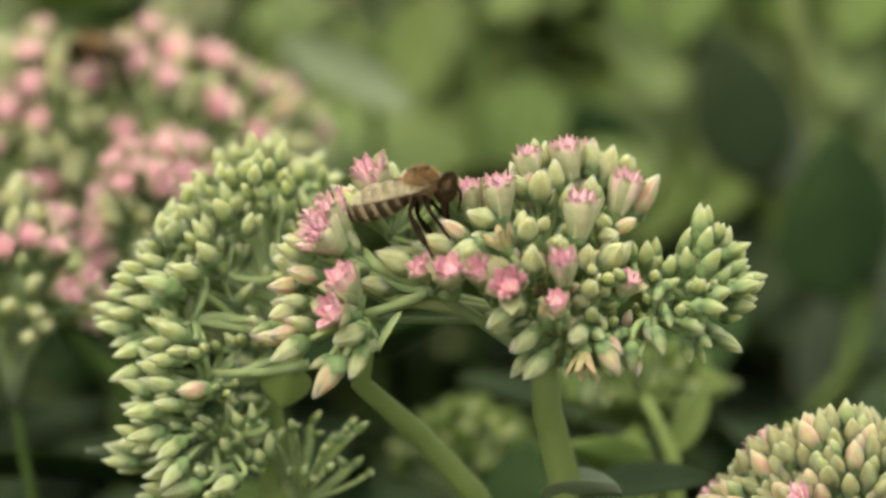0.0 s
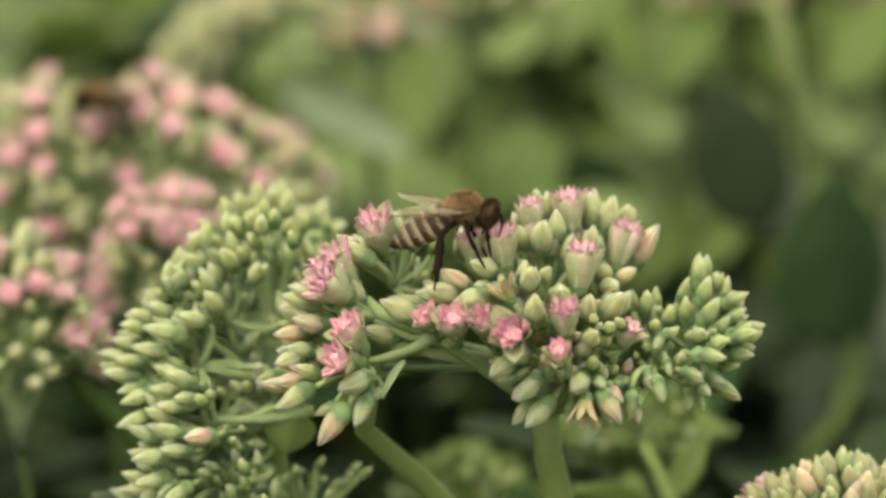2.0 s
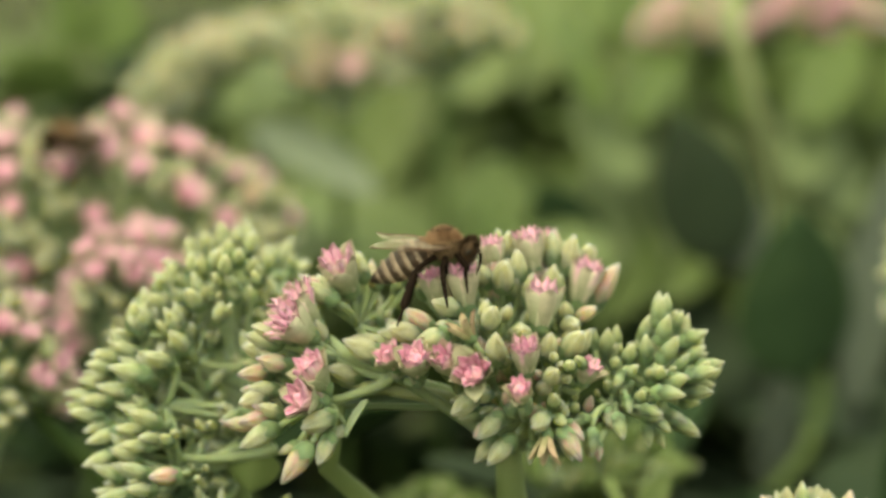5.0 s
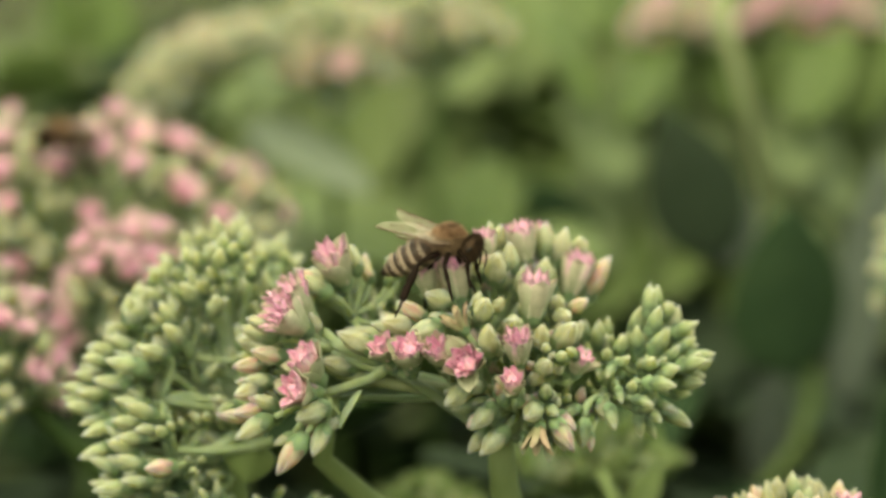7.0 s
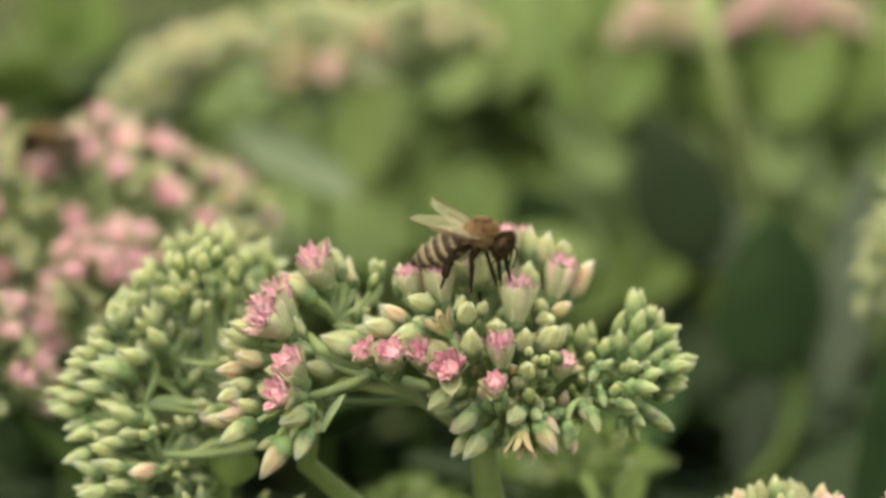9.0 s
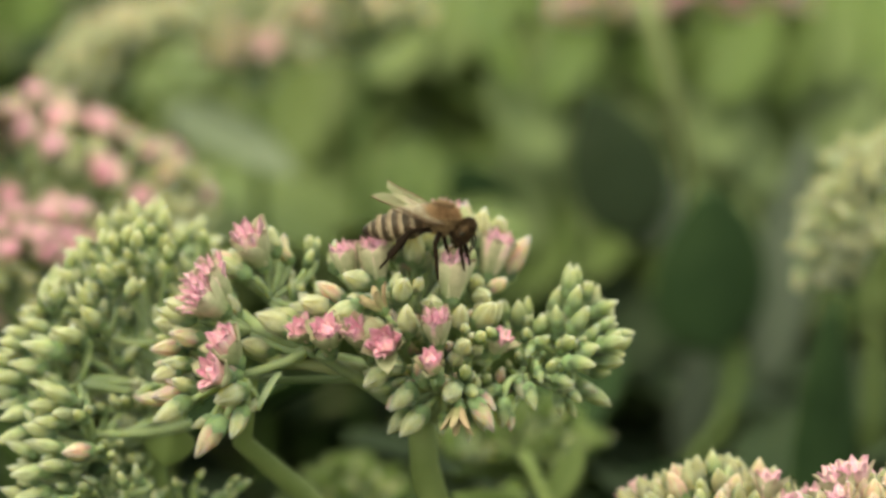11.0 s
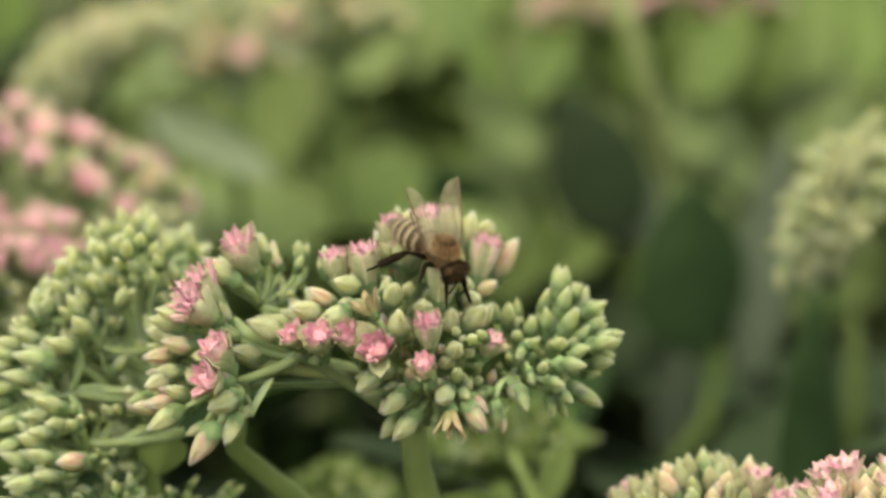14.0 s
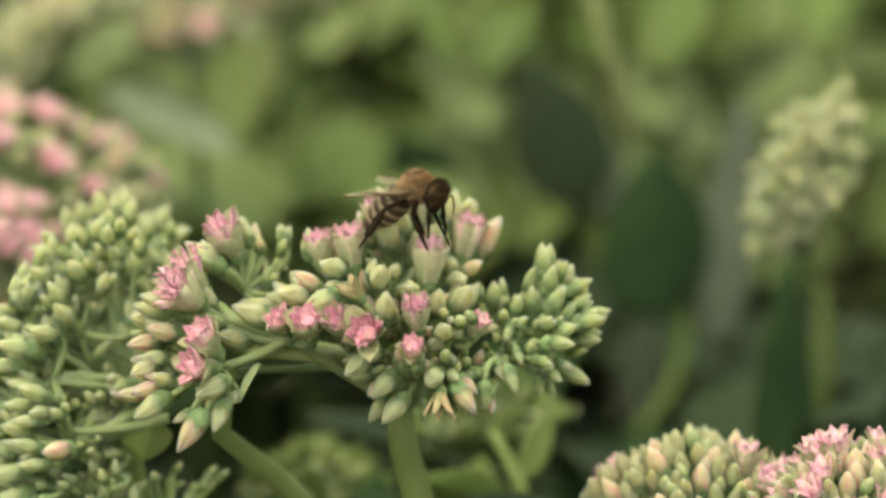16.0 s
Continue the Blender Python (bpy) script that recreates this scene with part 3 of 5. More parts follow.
# cream buds in the hollow between the two sides
flowers_of(main, [("b", -3.8, 3, 0.6, 172, 22, 5.6), ("p", -3.0, 2.2, -1.2, 170, 5, 4.6), ("b", -4.6, 3.5, -2, 185, 10, 4.2), ("b", -2.2, 4, 1.6, 150, 40, 4.4)], HUBS, rnd, fill=1)
fork = P(10.5, 5, -12)
branch(main, [P(-13.1, 3, -2), P(-8.5, 1, -3.1), P(-2.3, 1, -3.9), P(5.3, 4, -5.8)], 0.0006, 0.0011, STEM_PALE, "branch", "cream-green branch under the flowers", 10)
branch(main, [P(-11.9, 1, 2.6), P(-10.2, 0, 1.1), P(-6.3, -1, -0.1), P(-0.9, 2, -2.7)], 0.0007, 0.0011, STALK, "branch")
branch(main, bend(P(-8.5, 6, -4.6), P(9, 7, -9.5), P(3, 7, -3.2), 8), 0.0010, 0.0014, STALK)
for hub, r, sag in ((0, 0.0007, (-3, 3, -3)), (1, 0.0008, (-6, 0, -2.5)), (2, 0.0008, (-6, -1, -3.5)), (3, 0.0010, (3, 2, -6)), (4, 0.0009, (9, 4, -6)), (5, 0.0009, (10, 6, -4)), (6, 0.0009, (15, 8, -5)),
                    (7, 0.0008, (12, 1, -9)), (8, 0.0010, (19, 4, -9)), (9, 0.0009, (27, 3, -6)), (10, 0.0009, (15, 3, -7)), (11, 0.0009, (7, 3, -7))):
    end = HUBS[3] if hub in (0, 1, 2) else HUBS[8] if hub == 9 else fork
    branch(main, bend(end, HUBS[hub], P(*sag), 7), r * 0.95, r * 0.62)
branch(main, [fork + Vector((0, 0, 0.001)), P(11, 6, -18), P(13.5, 8, -28), P(16, 14, -60), P(19, 22, -160), P(20, 30, -452)], 0.0017, 0.0028, STEM, "stem", "pale green fleshy stem", 12)
# small bracts under the forks
put_leaf(main, P(-7, -3, -4), P(-10, -5, -8), 0.0016, STALK, 1, 0.3, 0.1, name="bract", thick=0.0004)
# leaf-shaped strip added to fill out the pale branch here
put_leaf(main, P(-10, 3, -6), P(9, 4, -6.4), 0.0042, LEAF_PALE, 2, 0.35, -0.02, name="bract", label="pale leaf strip that stands in for the branch under the flowers", thick=0.0006)
put_leaf(main, P(10.8, 9, -30.2), P(19.6, 6, -26.2), 0.0080, LEAF_GREY, 3, 0.5, 0.15, label="greyish fleshy leaf on the stem")
put_leaf(main, P(14, 9, -40), P(-6, -4, -52), 0.022, LEAF, 4)
put_leaf(main, P(14, 9, -40), P(44, 12, -60), 0.022, LEAF, 5)

SIDE_CREST = [
    ("b", -34.1, 28.5, 6.5, -118, 30, 4.0),
    ("b", -33.1, 23.1, 5.8, -148, 20, 4.4),
    ("b", -32.2, 31.4, 7.3, -104, 52, 4.8),
    ("b", -30.1, 33.2, 7.8, -107, 56, 4.6),
    ("b", -28.0, 31.2, 8.8, -99, 61, 5.1),
    ("b", -25.8, 31.5, 8.9, -104, 47, 4.6),
    ("b", -24.8, 29.7, 9.4, -93, 72, 4.5),
    ("b", -23.3, 32.3, 5.2, -29, 76, 4.3),
    ("b", -22.1, 36.3, 5.8, -12, 55, 5.1),
    ("b", -21.1, 33.3, 4.7, -8, 29, 5.2),
    ("b", -30.0, 27.2, 6.5, -112, 49, 4.0),
    ("b", -26.6, 28.3, 6.0, -98, 53, 4.2),
    ("b", -24.1, 28.6, 4.8, -72, 72, 4.0),
    ("b", -22.7, 30.9, 3.4, -43, 46, 3.7),
]
SIDE_INNER = [
    ("b", -31.5, 15.0, 4.2, -130, 51, 4.1),
    ("b", -29.4, 12.8, 4.3, -108, 39, 4.8),
    ("b", -33.9, 15.6, 3.4, -121, 36, 4.6),
    ("b", -35.6, 14.2, 1.9, -131, 41, 4.0),
    ("b", -36.6, 12.5, 0.6, -114, 41, 4.3),
    ("b", -31.9, 11.0, 1.6, -126, 52, 4.0),
    ("b", -33.1, 13.2, 0.5, -123, 40, 3.8),
    ("b", -30.8, 8.7, -0.4, -112, 37, 4.7),
    ("b", -38.2, 13.5, -0.3, -122, 30, 4.0),
    ("b", -37.2, 11.3, -1.7, -138, 29, 4.2),
    ("g", -35.1, 9.1, -1.7, -124, 26, 3.0),
    ("b", -32.5, 6.8, -1.8, -127, 22, 4.9),
    ("g", -27.8, 15.7, -1.1, -97, 36, 4.3),
    ("g", -25.5, 24.6, 4.3, -71, 69, 3.2),
]
SIDE_EDGE_A = [
    ("b", -39.5, 12.4, -3.0, -138, 27, 4.5),
    ("b", -40.4, 11.3, -3.6, -140, 17, 4.2),
    ("b", -35.2, 6.3, -3.4, -173, 14, 5.0),
    ("b", -41.7, 12.2, -6.0, -140, 18, 4.0),
    ("b", -37.5, 7.7, -5.8, -162, 11, 4.5),
    ("b", -40.7, 10.2, -7.7, -144, 12, 4.2),
    ("b", -41.7, 10.0, -9.6, -154, 14, 4.5),
    ("b", -40.7, 10.0, -10.5, -148, -8, 3.7),
    ("b", -39.1, 6.9, -10.8, -155, -13, 4.4),
    ("b", -35.7, 5.5, -10.5, -137, 16, 4.4),
    ("b", -33.6, 3.5, -9.0, -136, 27, 4.9),
    ("b", -33.3, 3.6, -10.8, -126, 12, 4.1),
    ("b", -34.6, 2.0, -11.6, -147, 11, 3.9),
    ("g", -31.8, 2.4, -11.2, -113, 29, 3.4),
]
SIDE_EDGE_B = [
    ("b", -39.3, 6.2, -13.5, -149, -13, 4.7),
    ("b", -36.1, 3.2, -13.6, -141, 26, 4.4),
    ("b", -38.2, 4.2, -16.3, -172, 26, 4.1),
    ("b", -34.5, 0.9, -14.9, -153, 23, 4.1),
    ("b", -38.2, 4.6, -18.8, -163, 18, 3.9),
    ("b", -36.2, 2.3, -17.8, -173, -6, 4.9),
    ("b", -33.8, 1.1, -17.0, -147, 10, 4.1),
    ("p", -30.8, -0.2, -14.6, -130, 4, 4.8),
    ("b", -39.5, 6.0, -22.4, -148, 24, 4.2),
    ("b", -38.7, 4.8, -23.1, -158, 8, 4.2),
    ("b", -36.6, 2.9, -20.7, -156, -11, 4.6),
    ("b", -37.4, 4.2, -22.8, -139, -8, 3.7),
    ("b", -40.6, 7.3, -26.1, -173, 4, 4.2),
]
SIDE_FOOT = [
    ("b", -33.9, 1.3, -21.5, -140, -22, 4.3),
    ("b", -34.7, 2.0, -24.0, -143, -19, 3.6),
    ("b", -33.7, 0.5, -24.1, -128, -32, 4.6),
    ("b", -35.7, 4.2, -29.1, -146, 18, 4.4),
    ("b", -31.8, 0.3, -26.9, -173, -15, 4.6),
    ("g", -31.1, 1.4, -25.9, -113, 30, 3.4),
    ("b", -27.0, -0.0, -25.9, -125, -6, 4.8),
    ("g", -29.4, 0.3, -28.1, -124, 9, 3.2),
    ("g", -26.7, 0.7, -19.6, -115, 57, 3.0),
    ("g", -28.5, 2.9, -23.4, -110, 51, 3.2),
    ("g", -24.4, 3.9, -25.1, -106, 56, 3.2),
    ("g", -31.3, 2.0, -20.3, -126, 31, 2.7),
    ("g", -33.9, 2.9, -20.3, -133, 22, 2.8),
    ("g", -29.0, 3.0, -16.2, -62, 26, 2.5),
]

# the green budding head beside it
rnd = random.Random(8)
side = plant("stonecrop_plant", (-0.02, 0.03, 0), "tall stonecrop with a head of closed green buds")
SIDE_HUBS = [P(-30, 13, -3), P(-33.5, 9, -8), P(-32, 8, -16), P(-31, 7, -23), P(-25.2, 24, 2), P(-30, 27, 6), P(-20, 30, 6), P(-37, 9, -12), P(-38, 10, -4)]
for rows in (SIDE_CREST, SIDE_INNER, SIDE_EDGE_A, SIDE_EDGE_B, SIDE_FOOT):
    flowers_of(side, [("n" if row[0] == "b" else row[0], *row[1:6], row[6] * 0.9) for row in rows], SIDE_HUBS, rnd, fill=2 if rows in (SIDE_CREST, SIDE_INNER) else 3, between="nng")
for i in range(85):
    q = Vector((rnd.uniform(-33, -17), rnd.uniform(12, 30), 0))
    q.z = rnd.uniform(-9, 1) + (q.y - 12) * 0.45
    flowers_of(side, [("n" if i % 3 else "g", q.x, q.y, q.z, rnd.uniform(-160, -20), rnd.uniform(35, 80), rnd.uniform(2.6, 3.6))], SIDE_HUBS, rnd, 0.00045, 0)
for i in range(60):
    q = Vector((rnd.uniform(-36, -21), rnd.uniform(9, 17), rnd.uniform(-26, -8)))
    flowers_of(side, [("n" if i % 2 else "g", q.x, q.y, q.z, rnd.uniform(-175, -80), rnd.uniform(0, 45), rnd.uniform(2.6, 3.8))], SIDE_HUBS, rnd, 0.0005, 0)
# bare pale stalks that fan out inside the head
for i in range(80):
    a = radians(rnd.uniform(75, 200))
    r = rnd.uniform(9, 17)
    end = P(-25 + r * math.cos(a), 15 + rnd.uniform(-4, 8), -7 + r * math.sin(a))
    branch(side, bend(P(-24.5, 15, -11), end, P(-25 + 0.4 * r * math.cos(a), 17, -6 + 0.7 * r * math.sin(a))), 0.0006, 0.00036, STALK, "stalk", sides=7)
    ob = place_bud("n" if i % 3 else "g", end, -90 + rnd.uniform(-50, 50), math.degrees(a) * 0.2 + rnd.uniform(20, 50), rnd.uniform(2.8, 3.8), side, rnd)
    ob.matrix_parent_inverse = Matrix.Translation(-side.location)
knot = P(-25, 16, -14)
for hub, sag in ((0, (-26, 14, -5)), (1, (-28, 12, -6)), (2, (-29, 10, -13)), (3, (-28, 10, -18)), (4, (-24, 20, -6)), (5, (-27, 23, 0)), (6, (-22, 24, 0)), (7, (-32, 10, -11)), (8, (-32, 13, -3))):
    branch(side, bend(knot, SIDE_HUBS[hub], P(*sag), 7), 0.0007, 0.00042)
branch(side, [knot + Vector((0, 0, 0.001)), P(-25, 16, -20), P(-24, 17, -30), P(-23, 22, -120), P(-20, 30, -452)], 0.0016, 0.0028, STEM, "stem", "pale green fleshy stem", 12)
branch(side, bend(P(-36, 7, -14), P(-19, 9, -13.4), P(-26, 9, -15.5)), 0.0005, 0.0007)
put_leaf(side, P(-21.5, 9, -13.6), P(-22.6, 9, -19.2), 0.0068, LEAF_LIGHT, 6, 0.25, -0.05, roll=80, name="bract", label="bright green rounded bract", thick=0.0005)
put_leaf(side, P(-24, 17, -34), P(-56, 30, -40), 0.020, LEAF, 7)
put_leaf(side, P(-39.1, 20, -30.8), P(-48.8, 16, -27.2), 0.0055, LEAF_GREY, 8, 0.35, -0.05, roll=35, label="greyish green cupped leaf", thick=0.0007)
# a sparse lower tuft of young buds on its own side shoot
rnd2 = random.Random(21)
for i in range(26):
    a = i * 2.399
    q = Vector((-19 + 5.5 * math.sqrt(i / 26) * math.cos(a) * 1.5, 14 + 4 * math.sin(a), -24 - 4 * rnd2.random() + 2.5 * math.cos(i)))
    ob = place_bud("g", P(*q), rnd2.uniform(-140, 40), rnd2.uniform(10, 75), rnd2.uniform(1.6, 2.5), side, rnd2)
    ob.matrix_parent_inverse = Matrix.Translation(-side.location)
    bm = bmesh.new()
    tube(bm, bend(P(*q), P(-21, 15, -33), P(q.x * 0.6 - 8, 15, q.z - 3), 5), 0.00035, 6)
    on("stalk", bm, STALK, side)

# a third stem slants up to the pink corner of the main head
slant = plant("stonecrop_plant", (0.03, 0.05, 0), "slanting stonecrop shoot with a bare pale stem")
branch(slant, [P(-11, 3, -6), P(-12.3, 6, -15), P(-5.2, 12, -23), P(2.1, 16, -32), P(12, 25, -60), P(25, 40, -180), P(30, 50, -452)], 0.0011, 0.0024, STEM, "stem", "pale green slanting stem", 12)
# leaves added low on the left, their green darkened for the shade there
for k in range(5):
    put_leaf(slant, P(-30, 50 + 6 * k, -75), P(-62 + 9 * k, 40 + 12 * k, -44 - 2 * k), 0.022, LEAF_SHADED, 60 + k, 0.15, 0.2, 20 * k - 40)
put_leaf(slant, P(8, 20, -48), P(-30, 4, -70), 0.024, LEAF, 31)


# ---- heads farther back, built from joined bud and flower meshes ----
def far_bud(width, mat, seed):
    bm = bud_bm(0.0039, width * 1.04, 15, 6, 0.3, seed, 0)
    calyx_bm(0.0021, bm, 1, 10)
    return to_mesh("bud", bm, [mat, CALYX])


def far_flower(lean, seed, pink=True):
    bm = calyx_bm(0.0020, None, 2, 10)
    r = random.Random(seed)
    for i in range(5):
        petal_into(bm, 0.0042, 0.0021, pose(0, 0, 0, 0, 0, 72 * i + r.uniform(-9, 9)) @ pose(0.0004, 0, 0.0005, 0, r.uniform(*lean), 0), 0.4, 0.2, 0, 2, 4)
        petal_into(bm, 0.0042, 0.0019, pose(0, 0, 0, 0, 0, 72 * i + 36 + r.uniform(-9, 9)) @ pose(0.0003, 0, 0.0006, 0, r.uniform(*lean) * 0.7, 0), 0.4, 0.1, 1, 2, 4)
    tuft_into(bm, 0.0043, 0.0015, 12, 1, seed, 0.00022)
    return to_mesh("flower", bm, [PETAL if seed % 3 else ROSE, PINK, CALYX])


FAR = {"b": [far_bud(0.0021, BUD, 30 + i) for i in range(3)], "g": [far_bud(0.0023, BUD_GREEN, 40 + i) for i in range(2)], "p": [far_bud(0.0021, BUD_BLUSH, 50)], "y": [far_bud(0.0026, m, 45) for m in (LEAF_LIGHT, LEAF)], "v": [far_bud(0.0020, BUD_TAN, 35 + i) for i in range(3)],
       "o": [far_flower((14, 30), 60 + i) for i in range(3)], "s": [far_flower((40, 62), 70 + i) for i in range(2)]}


def head(thing, c, r, n, kinds, seed, axis=(0, 0, 1), spread=1.9, size=(3.6, 4.6), lumps=0.25, low="", tilt=0):
    """A domed head of n buds and flowers round the centre c (millimetres), and the stalks within it."""
    rnd = random.Random(seed)
    lean_over = Matrix.Rotation(radians(tilt), 3, "Y")
    turn = Vector((0, 0, 1)).rotation_difference(Vector(axis)).to_matrix()
    c = P(*c)
    rim = 1 - math.cos(spread)
    stalks = bmesh.new()
    root = c - Vector((0, 0, r[2] * 0.0012))
    for i in range(n):
        th = math.acos(max(-1, 1 - rim * (i + rnd.uniform(0.1, 0.9)) / n))
        ph = i * 2.39996 + rnd.uniform(-0.25, 0.25)
        d = turn @ Vector((math.sin(th) * math.cos(ph), math.sin(th) * math.sin(ph), math.cos(th)))
        grow = 1 + lumps * noise.noise(d * 2.6 + Vector((seed * 3.1, 0, 0))) + rnd.uniform(-0.07, 0.07)
        spot = c + lean_over @ Vector((d.x * r[0], d.y * r[1], d.z * r[2])) * grow / 1000
        face = (d + Vector((rnd.uniform(-0.25, 0.25), rnd.uniform(-0.25, 0.25), 0.35 + rnd.uniform(-0.2, 0.2)))).normalized()
        kind = rnd.choice(low if low and th > spread * 0.55 else kinds)
        s = rnd.uniform(*size) * (0.75 if kind == "g" else 1)
        base = spot - face * s * 0.0008
        m = Matrix.Translation(base) @ face.to_track_quat("Z", "Y").to_matrix().to_4x4() @ Matrix.Rotation(rnd.uniform(0, 6), 4, "Z") @ Matrix.Scale(s / 4, 4)
        on("flower" if kind in "os" else "bud", rnd.choice(FAR[kind]), None, thing, "", m)
        tube(stalks, bend(base, root, base - face * (base - root).length * 0.5, 4), 0.0005, 5)
    tagged(on("stalk_mass", stalks, STALK, thing), kind="stuff")
    return root


def shoot(thing, top, foot, seed, leaves=6, mats=(LEAF,), size=(0.045, 0.06), first=0.02, radius=0.0026, gap=0.028, stem=STEM):
    """A leafy stem from the ground up to top, with fleshy leaves in pairs."""
    rnd = random.Random(seed)
    foot = Vector(foot)
    pts = bend(top, foot, Vector((foot.x, foot.y, top.z * 0.6)), 8)
    branch(thing, pts, radius * 0.75, radius * 1.3, stem, "stem", "", 8)
    a0 = rnd.uniform(0, 6.28)
    for i in range(leaves):
        z = first + gap * (i // 2) + rnd.uniform(-0.004, 0.004)
        s = min(1, z / max(0.01, (top - foot).length))
        q = (1 - s) ** 2 * top + 2 * s * (1 - s) * Vector((foot.x, foot.y, top.z * 0.6)) + s * s * foot
        a = a0 + (i % 2) * math.pi + (i // 2) * 1.5 + rnd.uniform(-0.3, 0.3)
        ln = rnd.uniform(*size)
        d = Vector((math.cos(a), math.sin(a), rnd.uniform(0.15, 0.7))).normalized() * ln
        put_leaf(thing, q, q + d, ln * rnd.uniform(0.5, 0.62), rnd.choice(mats), seed * 31 + i, rnd.uniform(0.1, 0.3), rnd.uniform(0.05, 0.35), rnd.uniform(-25, 25))


def flowering(c, r, n, kinds, seed, label, axis=(0, 0, 1), leaves=6, lean=(0, 0.02), spread=1.9, mats=(LEAF,), size=(3.6, 4.6), lumps=0.25, first=0.03, radius=0.0017, stem=STEM, low="", tilt=0):
    foot = Vector((c[0] / 1000 + lean[0], c[1] / 1000 + lean[1], 0))
    thing = plant("stonecrop_plant", foot, label)
    root = head(thing, c, r, n, kinds, seed, axis, spread, size, lumps, low, tilt)
    shoot(thing, root + Vector((0, 0, 0.001)), foot, seed, leaves, mats, first=first, radius=radius, stem=stem)
    return thing


# these heads get darkened leaf and stem greens for the dark lower left
flowering((-61, 114, -5), (37, 27, 23), 360, "obbopbsbogbb", 11, "broad stonecrop head of cream buds and pink flowers", mats=(LEAF_HALF_SHADED, LEAF_SHADED), low="bbgbbo", first=0.09, stem=STEM_SHADED, size=(4.6, 6.0))
flowering((-46, 64, -6), (10, 8, 13), 70, "ooobsoop", 12, "small stonecrop cluster crowded with pink flowers", mats=(LEAF_HALF_SHADED, LEAF_SHADED), low="bbo", size=(4.0, 5.2))
near_pink = flowering((-64, 44, -12), (11, 9, 14), 80, "obobbop", 13, "stonecrop head with pink flowers among cream buds", mats=(LEAF_HALF_SHADED, LEAF_SHADED), lean=(0.0, 0.12), first=0.09, stem=STEM_SHADED, radius=0.0009, low="bbgo", size=(4.0, 5.2))
branch(near_pink, [P(-59, 46, -14), P(-55.5, 47, -19.2), P(-49.1, 50, -26.6), P(-38.9, 52, -39.8), P(-20, 60, -452)], 0.0012, 0.0018, STEM_SHADED, "stem", "green slanting stem", 10)
flowering((49, 2, -31.8), (18.5, 12, 14), 420, "vvpvvgvvpvpgvov", 14, "stonecrop head of cream buds tinged with pink", lean=(0.01, 0.02), first=0.08, size=(3.8, 4.5), lumps=0.15)
flowering((65.5, -12, -29.4), (13.5, 12, 14.5), 330, "vopvgvvpo", 15, "stonecrop head of cream buds and a few pink flowers", lean=(0.02, -0.02), first=0.08, size=(3.8, 4.5), lumps=0.15)
flowering((83.1, 92, 4), (6.8, 8, 12.5), 150, "bbbgb", 16, "cream budding stonecrop head leaning aside", axis=(-0.7, -0.55, 0.3), spread=2.2, lumps=0.5, lean=(-0.012, 0.06), first=0.08, stem=STEM_SHADED, size=(3.4, 4.6), radius=0.0012, tilt=24)
flowering((-48.2, 190, 23.3), (19, 9, 7.5), 190, "bgbpb", 17, "cream budding stonecrop head with a slanting top", spread=2.1, low="bbg", mats=(LEAF_LIGHT, LEAF), lean=(0, 0.03), size=(4.6, 5.6), lumps=0.25, first=0.05, leaves=2, stem=STEM_SHADED, tilt=-27)
pink_spot = flowering((-20.8, 192, 25.6), (13, 10, 12), 120, "bgbpb", 24, "cream stonecrop head with a single pink flower", spread=1.9, mats=(LEAF_LIGHT, LEAF), lean=(0, 0.03), size=(5.2, 6.4), lumps=0.4, first=0.05, leaves=4, stem=STEM_SHADED)
on("flower", FAR["s"][0], None, pink_spot, "open pink flower", aim(P(-17.3, 180, 23.9), -100, 25, 0, 1.05))
flowering((-0, 200, 30.1), (16, 10, 9), 90, "bgbpg", 25, "cream stonecrop head among leaves", spread=1.8, mats=(LEAF_LIGHT, LEAF), lean=(0, 0.03), size=(4.8, 6.0), lumps=0.5, first=0.05, leaves=4, stem=STEM_SHADED)
flowering((55.2, 235, 30.2), (10, 10, 8), 70, "opbgbpg", 19, "small pink stonecrop head in bloom", mats=(LEAF_LIGHT, LEAF), lean=(0, 0.06), leaves=2, first=0.12, size=(4.6, 5.6), stem=STEM_SHADED)
flowering((85.5, 240, 32), (15, 12, 9), 100, "opsbgpbg", 20, "pink stonecrop head in bloom", mats=(LEAF_LIGHT, LEAF), lean=(0, 0.06), leaves=2, first=0.12, size=(4.6, 5.6), stem=STEM_SHADED)
flowering((0.8, 74, -42.4), (10, 8, 8), 120, "yyyyg", 21, "young green stonecrop head still in tight bud", size=(3.2, 4.2), lumps=0.6)

# single leaves that stand out against the green behind
green = plant("stonecrop_plant", (0.024, 0.05, 0), "young stonecrop shoot with light green leaves and buds")
branch(green, [P(26.1, 50, -26.8), P(28.0, 49, -30.5), P(30.0, 48, -34.6), P(30.8, 48, -41.5), P(27, 50, -90), P(24, 50, -452)], 0.0006, 0.0019, STEM, "stem", "pale green forked stem", 10)
put_leaf(green, P(28.5, 47, -38.7), P(15.1, 42, -31.0), 0.0072, LEAF, 150, 0.25, 0.1, roll=66, thick=0.0008)
put_leaf(green, P(30.4, 48, -34.4), P(35.4, 50, -25.2), 0.0046, LEAF_LIGHT, 151, 0.2, 0.08, roll=75, thick=0.0008)
head(green, (26.5, 70, -31), (13, 8, 6.5), 100, "yyyg", 27, spread=1.7, size=(3.2, 4.4), lumps=0.6)
branch(green, [P(26.5, 70, -37), P(27, 62, -60), P(26, 52, -100)], 0.0010, 0.0016, STEM, "stem", "", 8)
